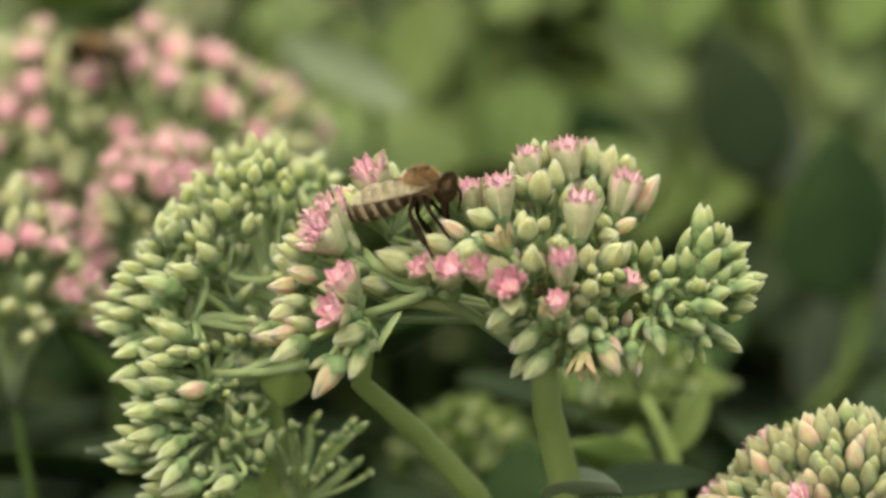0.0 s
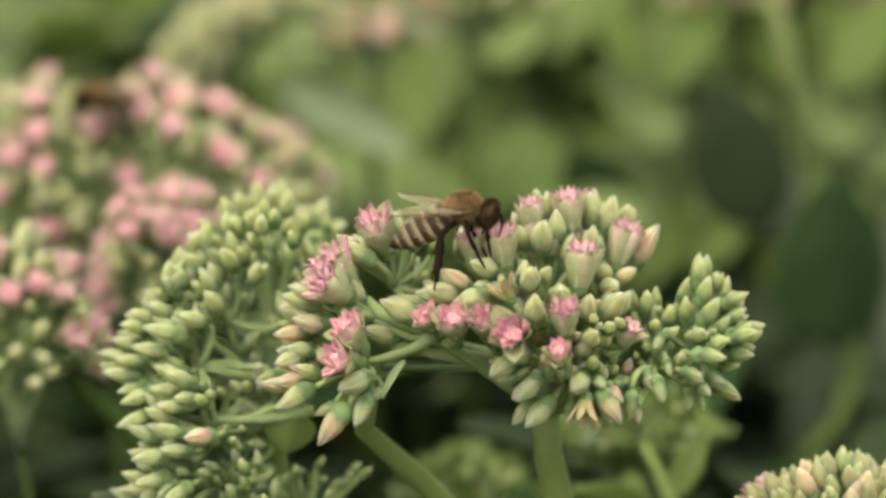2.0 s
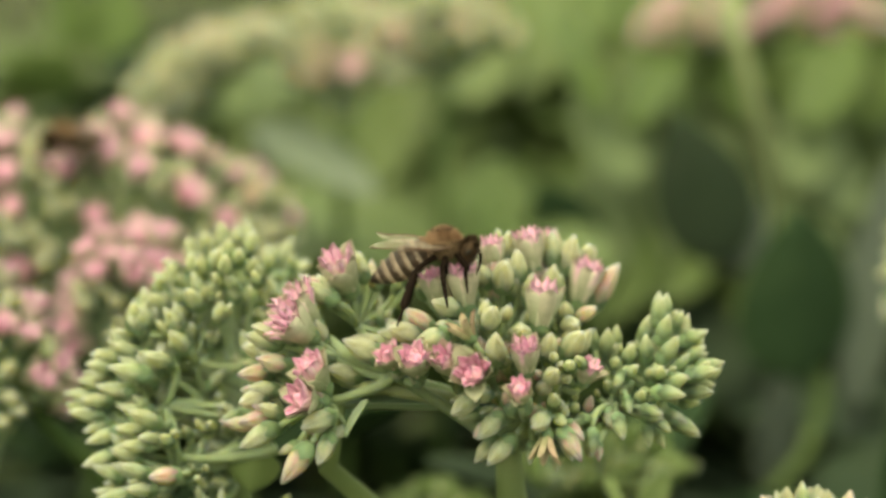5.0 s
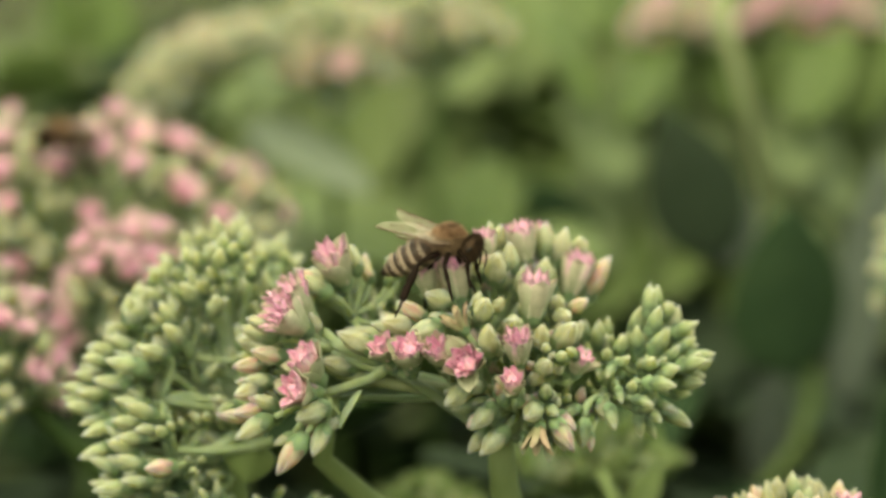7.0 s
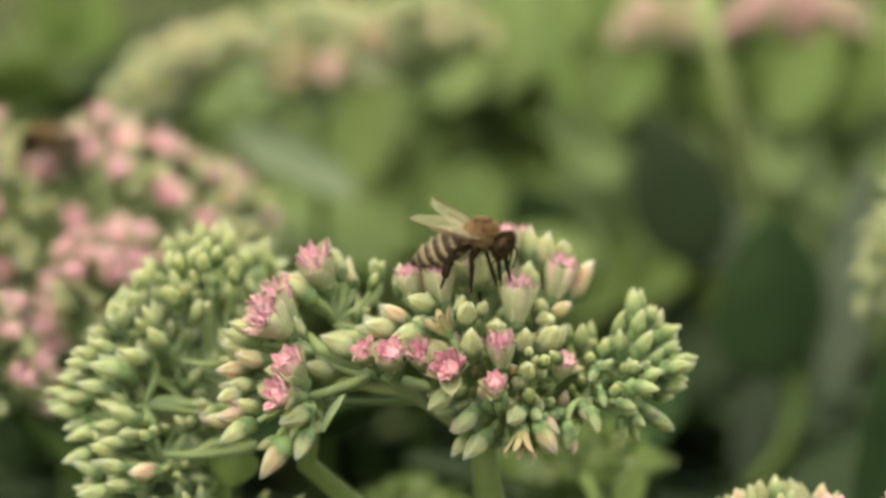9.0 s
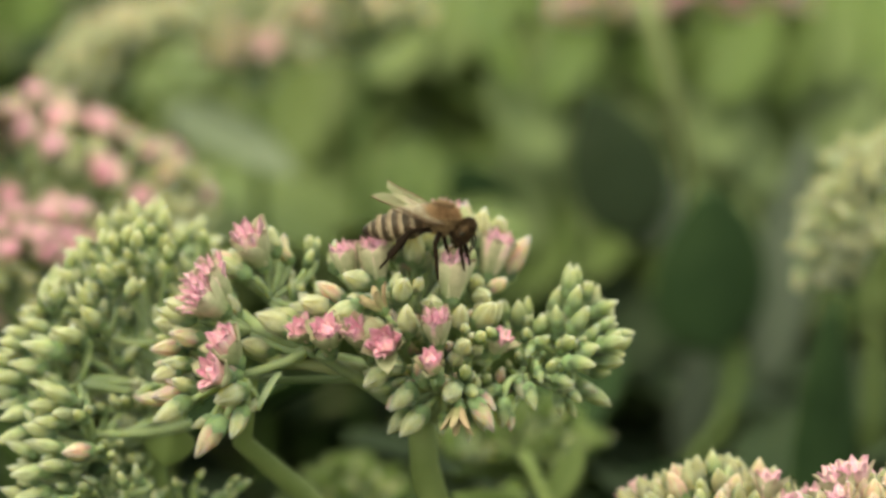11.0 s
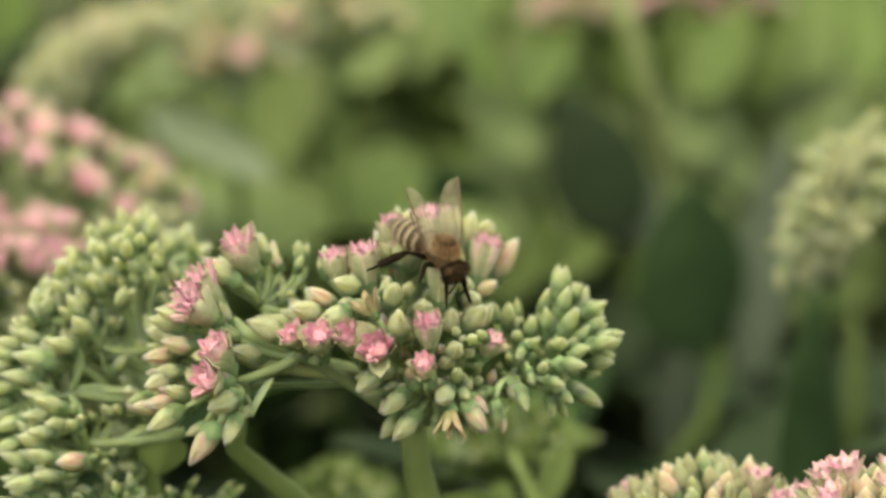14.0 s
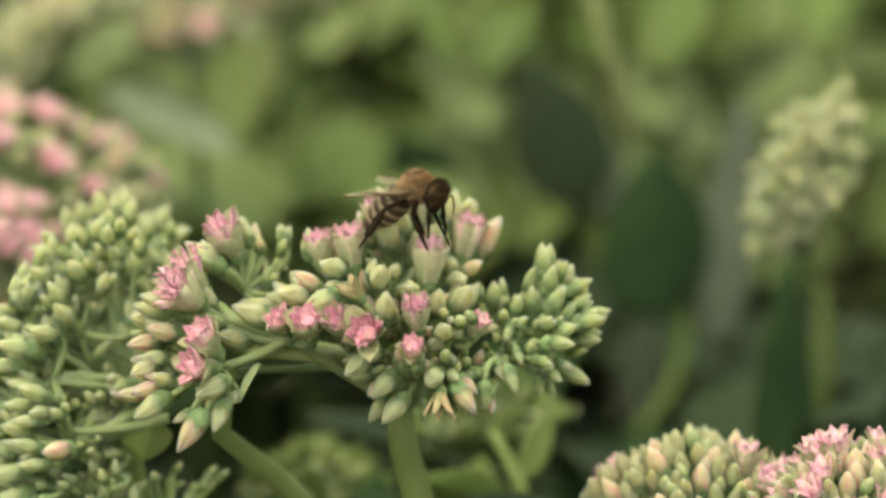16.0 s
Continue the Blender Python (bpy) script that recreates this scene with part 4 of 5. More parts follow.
for k in range(7):
    a = 0.9 * k
    put_leaf(green, P(26.5, 70, -36), P(26.5 + 11 * math.cos(a), 70 + 8 * math.sin(a), -31 + 2 * math.sin(3 * a)), 0.0055, LEAF, 153 + k, 0.25, 0.15, roll=25 * math.cos(2 * a), thick=0.0008)
# two of these leaves are darkened in colour, as shade under the head
put_leaf(main, P(16, 30, -36), P(33, 26, -30), 0.008, LEAF_HALF_SHADED, 52, 0.2, 0.15, roll=20)
put_leaf(main, P(20, 46, -60), P(25, 60, -33), 0.014, LEAF, 53, 0.15, 0.1)
put_leaf(main, P(6, 48, -62), P(9, 64, -36), 0.016, LEAF_SHADED, 55, 0.15, 0.1)
backs = plant("stonecrop_plant", (0.07, 0.19, 0), "leafy stonecrop shoot with broad dark leaves and a pale stem")
branch(backs, [P(55.6, 170, 42.8), P(58.1, 171, 30.5), P(63.4, 175, 13.0), P(68.0, 196, 0.3), P(76, 250, -60), P(75, 270, -452)], 0.0016, 0.0020, STEM_FAR, "stem", "pale yellowish upright stem", 10)
put_leaf(backs, P(47, 244, -46), P(44, 268, -4), 0.040, LEAF, 71, 0.1, 0.1, roll=8, label="green broad leaf")
put_leaf(backs, P(24, 262, -24), P(28, 286, 20), 0.034, LEAF, 72, 0.1, 0.1, roll=-10, label="green broad leaf")
put_leaf(backs, P(62, 266, -30), P(64, 290, 12), 0.034, LEAF, 73, 0.1, 0.1, roll=12)
# two low leaves take the darkened green, for the dim patch there
for k, (x, z, w) in enumerate(((36, -34, 30), (50, -30, 28), (28, -52, 34), (60, -50, 34), (44, -62, 36), (74, -40, 28), (16, -30, 28))):
    put_leaf(backs, P(x, 214 + 5 * (k % 3), z), P(x + 6 * (k % 3 - 1), 244 + 5 * (k % 3), z + 33), w / 1000, LEAF_HALF_SHADED if k in (3, 4) else LEAF, 90 + k, 0.12, 0.12, roll=9 * (k % 3 - 1), label="green broad leaf")
for k, (x, z, w) in enumerate(((84, -2, 30), (100, -12, 30), (66, 2, 28), (112, 8, 28), (92, 16, 26), (44, 8, 28), (56, 18, 28), (30, 22, 28))):
    put_leaf(backs, P(x, 266 + 4 * (k % 3), z), P(x + 5 * (k % 3 - 1), 292 + 4 * (k % 3), z + 31), w / 1000, LEAF, 110 + k, 0.12, 0.12, roll=8 * (k % 3 - 1), label="green broad leaf")
# stands in for a dark gap between leaves; its shade is in the colour
put_leaf(backs, P(31.6, 207, -20.5), P(20.2, 204, -1.4), 0.017, LEAF_SHADED, 48, 0.1, 0.02, roll=84, label="dark leaf shape that stands in for a shaded gap")
# leaves that stand in shade, with that darkness put into their colour
put_leaf(backs, P(72, 165, -36), P(69, 163, -1), 0.028, LEAF_SHADED, 41, 0.1, 0.02, roll=86, label="broad dark green leaf, its shade put into the colour")
put_leaf(backs, P(58, 176, -14), P(46, 174, 16), 0.020, LEAF_HALF_SHADED, 42, 0.1, 0.05, roll=82, label="broad dark green leaf, its shade put into the colour")
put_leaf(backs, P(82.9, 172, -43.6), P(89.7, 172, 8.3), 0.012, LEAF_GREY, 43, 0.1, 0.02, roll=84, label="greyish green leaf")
put_leaf(backs, P(79.5, 86, -66), P(77.5, 84, -9), 0.017, LEAF_SHADED, 44, 0.1, 0.02, roll=85, label="narrow dark leaf, its shade put into the colour")
branch(backs, [P(75.6, 172, -26), P(76.8, 172, -33), P(76.6, 171, -41.5), P(73.4, 168, -51.1), P(64.8, 160, -57.7), P(60, 150, -452)], 0.0012, 0.0016, LEAF, "stem", "dull green stem", 10)
put_leaf(backs, P(97.9, 142, -53.9), P(99.1, 144, -24.6), 0.008, LEAF_LIGHT, 49, 0.1, 0.02, roll=80)
# two leaves added for the slate grey haze between the stems behind
put_leaf(backs, P(68.8, 185, -64.2), P(71.3, 187, -35.6), 0.011, LEAF_GREY, 50, 0.1, 0.02, roll=80, label="greyish green leaf")
put_leaf(backs, P(84.3, 185, -60.8), P(86.2, 187, -41.8), 0.006, LEAF_GREY, 51, 0.1, 0.02, roll=80, label="greyish green leaf")
# broad leaves crowd together and close the view behind the heads
for k, (x, y, z, lean) in enumerate(((-22.7, 255, -9.4, 14), (0.8, 260, -19.1, -18), (-1.4, 265, -3.4, 10), (20, 270, -14.6, -12), (17.1, 275, -0.1, 18), (8.2, 255, 11, -8), (12.8, 260, 13.4, 14), (42.4, 265, 9.4, -16), (-35.2, 270, -21, 16), (40.3, 275, -8, 12), (59.5, 255, 6.6, -14), (32.3, 260, -26.7, -16), (-7.4, 265, 0.5, -12), (30.4, 270, -17.2, 16), (3.9, 275, -30.8, 18))):
    put_leaf(backs, P(x, y, z), P(x + lean, y + 22, z + 30), 0.025, LEAF_LIGHT, 170 + k, 0.12, 0.1, roll=3 * lean, label="green broad leaf")
# top row darker in colour to offset the open sky that falls on it
for k in range(24):
    x, z = 8 + 17 * (k % 8) + 6 * (k // 8 % 2), -50 + 27 * (k // 8)
    put_leaf(backs, P(x, 296 + 5 * (k % 3), z), P(x + 14 * (k % 3 - 1), 322 + 5 * (k % 3), z + 32), 0.033, LEAF_LIGHT if k < 16 else LEAF, 210 + k, 0.1, 0.08, roll=20 * (k % 5 - 2), label="green broad leaf")
# paled leaf colour stands for haze; top row darker to offset the sky
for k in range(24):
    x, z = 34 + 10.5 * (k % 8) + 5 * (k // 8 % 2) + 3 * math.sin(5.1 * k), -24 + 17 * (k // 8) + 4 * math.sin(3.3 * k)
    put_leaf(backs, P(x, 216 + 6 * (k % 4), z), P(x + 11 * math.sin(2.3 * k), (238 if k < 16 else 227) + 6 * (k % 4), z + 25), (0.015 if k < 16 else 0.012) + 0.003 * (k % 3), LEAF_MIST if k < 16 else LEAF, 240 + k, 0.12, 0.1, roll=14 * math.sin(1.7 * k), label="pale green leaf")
# extra leaf that stands in for the bluish highlight on the dark leaf
put_leaf(backs, P(61, 178, -16), P(51, 176.5, 9), 0.017, LEAF_GREY, 236, 0.1, 0.02, roll=82, label="greyish green leaf")
# added leaves; the darkest carry the shade of this corner in their colour
dim = plant("stonecrop_plant", (-0.075, 0.24, 0), "leafy stonecrop shoot, some leaves coloured as in shade")
branch(dim, [P(-78.6, 232, 11.1), P(-76, 236, -60), P(-75, 240, -452)], 0.0015, 0.0025, STEM_SHADED, "stem", "", 10)
put_leaf(dim, P(-78.5, 232, 17.4), P(-52.3, 226, 31.8), 0.013, LEAF_HALF_SHADED, 190, 0.12, 0.05, roll=40)
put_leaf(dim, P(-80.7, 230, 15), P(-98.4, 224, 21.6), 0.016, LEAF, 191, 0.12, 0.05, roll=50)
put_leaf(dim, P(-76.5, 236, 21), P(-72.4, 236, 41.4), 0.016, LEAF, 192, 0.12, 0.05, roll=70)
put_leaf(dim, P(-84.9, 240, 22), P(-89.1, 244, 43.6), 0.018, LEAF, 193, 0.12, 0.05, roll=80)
put_leaf(dim, P(-69.1, 228, 12.7), P(-86, 224, 11.7), 0.012, LEAF_SHADED, 194, 0.12, 0.05, roll=30)
pale = plant("stonecrop_plant", (-0.03, 0.22, 0), "leafy stonecrop shoot with a glaucous leaf")
branch(pale, [P(-42, 195, 14), P(-44, 200, -40), P(-30, 220, -452)], 0.0018, 0.003, STEM, "stem", "", 10)
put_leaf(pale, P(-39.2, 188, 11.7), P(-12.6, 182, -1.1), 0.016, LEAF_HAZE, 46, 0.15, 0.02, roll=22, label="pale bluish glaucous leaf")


# ---- the leafy bed behind ----
rb = random.Random(77)
for i in range(7):
    for j in range(6):
        x = -0.17 + 0.068 * i + rb.uniform(-0.02, 0.02) + 0.02 * (j - 2) * (i - 3) * 0.5
        y = 0.29 + 0.075 * j + rb.uniform(-0.025, 0.025)
        top = 0.44 + rb.uniform(-0.05, 0.03) - 0.004 * j
        thing = plant("stonecrop_plant", (x, y, 0), "leafy green stonecrop shoot without flowers", group="leafy shoots behind")
        shoot(thing, Vector((x + rb.uniform(-0.02, 0.02), y, top)), (x, y, 0), 200 + i * 9 + j, 8, (LEAF_LIGHT, LEAF_LIGHT, LEAF_LIGHT, LEAF), first=0.004, size=(0.05, 0.068))


# the bed goes on to both sides
for j in range(6):
    for i in range(12):
        x, y = -0.40 + 0.073 * i + rb.uniform(-0.02, 0.02), 0.20 + 0.085 * j + rb.uniform(-0.025, 0.025)
        if -0.2 - 0.03 * (j - 2) < x < 0.27 + 0.03 * (j - 2):
            continue
        thing = plant("stonecrop_plant", (x, y, 0), "leafy green stonecrop shoot without flowers", group="leafy shoots behind")
        shoot(thing, Vector((x, y, 0.42 + rb.uniform(-0.05, 0.03))), (x, y, 0), 700 + i * 9 + j, 8, (LEAF_LIGHT, LEAF_LIGHT, LEAF), first=0.004, size=(0.05, 0.068))


# a low, dense storey of leaves under the flower heads, darkened in colour for shade
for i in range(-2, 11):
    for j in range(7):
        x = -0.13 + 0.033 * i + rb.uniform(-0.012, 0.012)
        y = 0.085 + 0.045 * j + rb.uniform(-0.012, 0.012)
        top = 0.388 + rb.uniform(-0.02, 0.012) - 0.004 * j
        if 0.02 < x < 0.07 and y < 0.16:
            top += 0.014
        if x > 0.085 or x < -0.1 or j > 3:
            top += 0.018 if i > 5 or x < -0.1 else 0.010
        thing = plant("stonecrop_plant", (x, y, 0), "low leafy stonecrop shoot with shade put into its leaf colour", group="low leafy shoots")
        shoot(thing, Vector((x + rb.uniform(-0.01, 0.01), y, top)), (x, y, 0), 400 + i * 9 + j, 8, (LEAF_SHADED, LEAF_HALF_SHADED, LEAF_HALF_SHADED), first=0.003, size=(0.035, 0.05), radius=0.0018, stem=STEM_SHADED)


def bank():
    """A far bank of small leaves that closes the view, and an unseen ring of leaves added round the bed to block low
    sky light.
    """
    r = random.Random(5)
    vs, fs = [], []
    for i in range(22000):
        y = r.uniform(0.9, 2.6)
        x = r.uniform(-1.9, 1.9)
        z = r.uniform(0.0, 1.0) ** 0.8 * (0.30 + 0.16 * y) * (1 + 0.35 * noise.noise((x * 1.7, y * 1.7, 0)) * min(1, abs(x)))
        # the unseen ring round the bed, added to cut low sky light
        if i >= 15000:
            turn = r.uniform(2.3, 7.1)
            lump = noise.noise((3 * math.cos(turn), 3 * math.sin(turn), 5))
            far = 0.95 + 0.2 * lump + r.gauss(0, 0.13)
            x, y = max(far, 0.6) * math.cos(turn) * 1.25, max(far, 0.6) * math.sin(turn)
            z = r.uniform(0.02, 0.46 + 0.2 * lump)
        a, e, s = r.uniform(0, 6.28), r.uniform(-0.3, 0.9), r.uniform(0.02, 0.035) * (1 if i < 15000 else 1.8)
        d = Vector((math.cos(a) * math.cos(e), math.sin(a) * math.cos(e), math.sin(e)))
        w = d.cross(Vector((r.uniform(-1, 1), r.uniform(-1, 1), 1))).normalized() * s * 0.3
        q = Vector((x, y, z))
        up = w.cross(d).normalized() * s * 0.08
        k = len(vs)
        vs += [q, q + d * s * 0.45 + w - up, q + d * s * 0.45 + up, q + d * s * 0.45 - w - up, q + d * s]
        fs += [(k, k + 1, k + 2), (k, k + 2, k + 3), (k + 1, k + 4, k + 2), (k + 2, k + 4, k + 3)]
    me = bpy.data.meshes.new("shrub_bank")
    me.from_pydata(vs, [], fs)
    me.materials.append(LEAF_LIGHT)
    tagged(new("shrub_bank", me), "dense bank of light green shrub leaves with an added ring that blocks low sky", "shrub", kind="stuff")


bank()


# ---- honeybees ----
def ball_bm(r, seg=20, rings=12, centre=(0, 0, 0), squash=None):
    bm = bmesh.new()
    bmesh.ops.create_uvsphere(bm, u_segments=seg, v_segments=rings, radius=1)
    for v in bm.verts:
        c = Vector((v.co.x * r[0], v.co.y * r[1], v.co.z * r[2]))
        v.co = (squash(c) if squash else c) + Vector(centre)
    return bm


def hairs(points, length, thick, seed, sweep=(-0.5, 0, 0)):
    """Many fine tapered hairs standing on the given places (place, normal)."""
    r = random.Random(seed)
    vs, fs = [], []
    for p, nrm in points:
        d = (nrm + Vector(sweep) * r.uniform(0.3, 1.2) + Vector((r.uniform(-0.4, 0.4), r.uniform(-0.4, 0.4), r.uniform(-0.4, 0.4)))).normalized()
        x = d.orthogonal().normalized()
        y = d.cross(x)
        ln = length * r.uniform(0.6, 1.15)
        k = len(vs)
        for i in range(3):
            a = 2.094 * i
            vs.append(p + thick * (math.cos(a) * x + math.sin(a) * y))
        vs.append(p + d * ln)
        fs += [(k, k + 1, k + 3), (k + 1, k + 2, k + 3), (k + 2, k, k + 3)]
    me = bpy.data.meshes.new("fur")
    me.from_pydata(vs, [], fs)
    return me


def on_ball(n, r, centre, seed, keep=lambda d: True):
    rn = random.Random(seed)
    out = []
    while len(out) < n:
        d = Vector((rn.gauss(0, 1), rn.gauss(0, 1), rn.gauss(0, 1))).normalized()
        if keep(d):
            out.append((Vector((d.x * r[0], d.y * r[1], d.z * r[2])) + Vector(centre), Vector((d.x / r[0], d.y / r[1], d.z / r[2])).normalized()))
    return out


def abdomen_r(s):
    """Radius of the abdomen (metres) from its waist, s = 0, to its tip, s = 1."""
    return 0.00220 * (math.sin(math.pi * min(1, 0.10 + 0.90 * s) ** 0.80) ** 0.62 if s < 1 else 0.02)


def leg_bm(segs, sides=8):
    """A jointed leg from a list of (x, z, radius, flattening) in millimetres, hip first."""
    bm = bmesh.new()
    rings = []
    for i, (x, z, r, flat) in enumerate(segs):
        r *= 1.12
        a, b = segs[max(0, i - 1)], segs[min(len(segs) - 1, i + 1)]
        d = Vector((b[0] - a[0], 0, b[1] - a[1])).normalized()
        n = Vector((d.z, 0, -d.x))
        rings.append([bm.verts.new((Vector((x, 0, z)) + r * (math.cos(t) * n + flat * math.sin(t) * Vector((0, 1, 0)))) / 1000) for t in (2 * math.pi * k / sides for k in range(sides))])
    skin(bm, rings)
    bm.faces.new(rings[0][::-1])
    bm.faces.new(rings[-1])
    bmesh.ops.recalc_face_normals(bm, faces=bm.faces)
    return bm


HIND_LEG = [(0.00, 0.00, 0.35, 1), (0.52, -0.94, 0.31, 0.8), (1.21, -2.41, 0.27, 0.7), (1.25, -2.83, 0.22, 0.8), (1.31, -3.14, 0.28, 0.7), (1.05, -4.40, 0.48, 0.5), (0.89, -5.35, 0.52, 0.5), (0.79, -5.61, 0.3, 0.6),
            (0.76, -5.81, 0.42, 0.5), (0.52, -7.02, 0.45, 0.5), (0.37, -7.65, 0.42, 0.5), (0.31, -7.85, 0.16, 0.9), (0.11, -8.80, 0.15, 0.9), (0.00, -9.63, 0.13, 1), (-0.16, -10.05, 0.06, 1)]
MIDDLE_LEG = [(0.00, 0.00, 0.32, 1), (0.39, -0.69, 0.34, 0.8), (0.82, -1.72, 0.3, 0.8), (0.84, -1.98, 0.2, 0.9), (0.82, -2.24, 0.26, 0.8), (0.60, -3.18, 0.34, 0.7), (0.52, -3.61, 0.32, 0.7), (0.47, -3.78, 0.2, 0.8),
              (0.39, -4.30, 0.26, 0.7), (0.26, -4.99, 0.2, 0.8), (0.09, -5.76, 0.14, 1), (0.00, -6.19, 0.06, 1)]
FRONT_LEG = [(0.00, 0.00, 0.3, 1), (0.42, -0.59, 0.3, 0.8), (0.76, -1.43, 0.27, 0.8), (0.76, -1.64, 0.18, 0.9), (0.67, -1.85, 0.24, 0.8), (0.42, -2.69, 0.28, 0.8), (0.35, -2.94, 0.17, 0.9), (0.25, -3.61, 0.2, 0.8), (0.10, -4.37, 0.13, 1), (0.00, -4.79, 0.06, 1)]
HIND_LEG, MIDDLE_LEG, FRONT_LEG = ([(1.06 * x, 1.06 * z, r, f) for x, z, r, f in leg] for leg in (HIND_LEG, MIDDLE_LEG, FRONT_LEG))
HIPS = {"hind": (-0.9, -0.9, -1.35), "middle": (0.2, -1.0, -1.55), "front": (1.4, -0.8, -1.35)}


def reach(hip, foot, knee):
    """The pose of a leg at its hip, in the bee's space (millimetres), that points at foot with its joint bent towards knee."""
    z = (Vector(hip) - Vector(foot)).normalized()
    x = (Vector(knee) - z * Vector(knee).dot(z)).normalized()
    turn = Matrix((x, z.cross(x), z)).transposed().to_4x4()
    return Matrix.Translation(Vector(hip) / 1000) @ turn


def knee_of(leg, sgn):
    return {"hind": (-1, sgn * 0.3, 0.5), "middle": (-0.5, sgn * 0.6, 0.5), "front": (1, sgn * 0.3, 0.4)}[leg]


def wing_outline(length, width, lobe):
    """Half-widths of a wing along its length: front edge and hind edge."""
    out = []
    for i in range(13):
        s = i / 12
        full = (1 - s ** 4.5) ** 0.5
        front = (0.14 * width * math.sin(math.pi * s ** 0.8) + 0.03 * width) * full
        hind = -width * (0.10 + 0.82 * math.sin(math.pi * 0.5 * min(1, s / lobe)) ** 0.9) * full - 0.02 * width
        out.append((-length * s, front * 1.0, hind))
    return out


def wing_parts(bee, name, length, width, lobe, side, m):
    """A veined wing that points backwards from its root; side is -1 for the bee's right."""
    bm = bmesh.new()
    rows = []
    line = wing_outline(length, width, lobe)
    for x, a, b in line:
        rows.append([bm.verts.new((x, side * (a + (b - a) * k / 6), 0.00010 * math.sin(9 * x / length + k))) for k in range(7)])
    skin(bm, rows, False)
    w = part(name, bm, WING, bee, "clear brownish wing", m)
    veins = bmesh.new()
    for share in (0.0, 0.18, 0.42, 0.68):
        pts = [(x, side * (a + (b - a) * share * (1 if i < 12 else 0.9)), 0.00010 * math.sin(9 * x / length + share * 6) + 0.00002) for i, (x, a, b) in enumerate(line) if share < 0.1 or i < 11]
        tube(veins, pts, 0.00009 if share < 0.1 else 0.00003, 5)
    for i, (u, v) in ((4, (0.0, 0.42)), (7, (0.18, 0.68)), (9, (0.0, 0.42))):
        x, a, b = line[i]
        tube(veins, [(x, side * (a + (b - a) * q), 0.00003) for q in (u, (u + v) / 2, v)], 0.000025, 5)
    part("vein", veins, VEIN, w, "brown wing veins")
    return w


def honeybee(label):
    """A worker honeybee about 12.5 mm long, head towards +x, its middle at the thorax."""
    bee = tagged(new("honeybee"), label, "bee", "honeybees on the flowers")
    thorax = part("thorax", ball_bm((0.0020, 0.0018, 0.00182)), FUR_MID, bee, "brown furry thorax")
    # back fur lighter than the flanks: tawny, with top light put into the colour
    fur = hairs(on_ball(2600, (0.0019, 0.0017, 0.00172), (0, 0, 0), 1, lambda d: d.z > 0.15), 0.0008, 0.000045, 2)
    fur.materials.append(FUR)
    part("fur", fur, None, thorax, "tawny fur on the back")
    under = hairs(on_ball(1000, (0.0020, 0.00175, 0.0018), (0, 0, 0), 3, lambda d: d.z < 0.2), 0.0006, 0.000045, 4)
    under.materials.append(FUR_MID)
    part("fur", under, None, thorax, "brown fur on the flanks")
    top = hairs(on_ball(380, (0.0013, 0.0011, 0.0004), (0.0, 0, 0.0015), 8, lambda d: d.z > 0.1), 0.00045, 0.00005, 9)
    top.materials.append(FUR_DARK)
    part("fur", top, None, thorax, "dark patch between the wings")

    def face(c):
        return Vector((c.x * (1 - 0.12 * c.z / 0.0016), c.y * (1 + 0.22 * c.z / 0.0016), c.z))
    hd = part("head", ball_bm((0.0010, 0.0016, 0.0017), squash=face), FUR_DARK, bee, "dark triangular head", pose(0.00285, 0, -0.0011, 0, 30, 0))
    hf = hairs(on_ball(1500, (0.00098, 0.0015, 0.0017), (0, 0, 0), 5, lambda d: abs(d.y) < 0.8), 0.0006, 0.00004, 6, (0.2, 0, 0.2))
    hf.materials.append(FUR_DARK)
    part("fur", hf, None, hd, "short brown fur")
    for sgn in (-1, 1):
        part("eye", ball_bm((0.00038, 0.0003, 0.0007), 14, 10), EYE, hd, "glossy black eye", pose(0.00012, sgn * 0.00132, 0.0003, sgn * 14, 0, 0))
        bm = bmesh.new()
        tube(bm, [Vector(q) / 1000 for q in ((0.8, sgn * 0.35, 0.1), (1.25, sgn * 0.7, 0.45), (1.65, sgn * 0.95, 0.15), (2.05, sgn * 1.2, -0.9), (2.15, sgn * 1.35, -2.1))], [0.00009, 0.0001, 0.00012, 0.00012, 0.00007], 6)
        part("antenna", bm, SHELL, hd, "dark elbowed antenna")
        bm = bmesh.new()
        tube(bm, [Vector(q) / 1000 for q in ((0.35, sgn * 0.5, -1.3), (0.5, sgn * 0.4, -1.9), (0.5, sgn * 0.1, -2.3))], [0.00025, 0.0002, 0.00008], 6)
        part("mandible", bm, SHELL, hd)
    bm = bmesh.new()
    tube(bm, [Vector(q) / 1000 for q in ((0.15, 0, -1.4), (0.2, 0, -2.0), (0.1, 0, -2.7))], [0.00022, 0.00017, 0.00007], 6)
    part("tongue", bm, SHELL, hd, "brown tongue reaching down")
    # abdomen: six overlapping rings, waist at its own origin
    bm = bmesh.new()
    loops = []
    steps = 48
    for i in range(steps + 1):
        s = i / steps
        ring_at = (s * 6) % 1 if i < steps else 0.99
        r = abdomen_r(s) * (1.0 - 0.035 * (1 - ring_at)) if 0.02 < s < 0.98 else abdomen_r(s)
        loops.append([bm.verts.new((-0.0087 * s, r * math.cos(a), r * 0.92 * math.sin(a) - 0.0002 * math.sin(math.pi * s))) for a in (2 * math.pi * k / 28 for k in range(28))])
    skin(bm, loops)
    bm.faces.new(loops[0][::-1])
    bm.faces.new(loops[-1])
    bmesh.ops.recalc_face_normals(bm, faces=bm.faces)
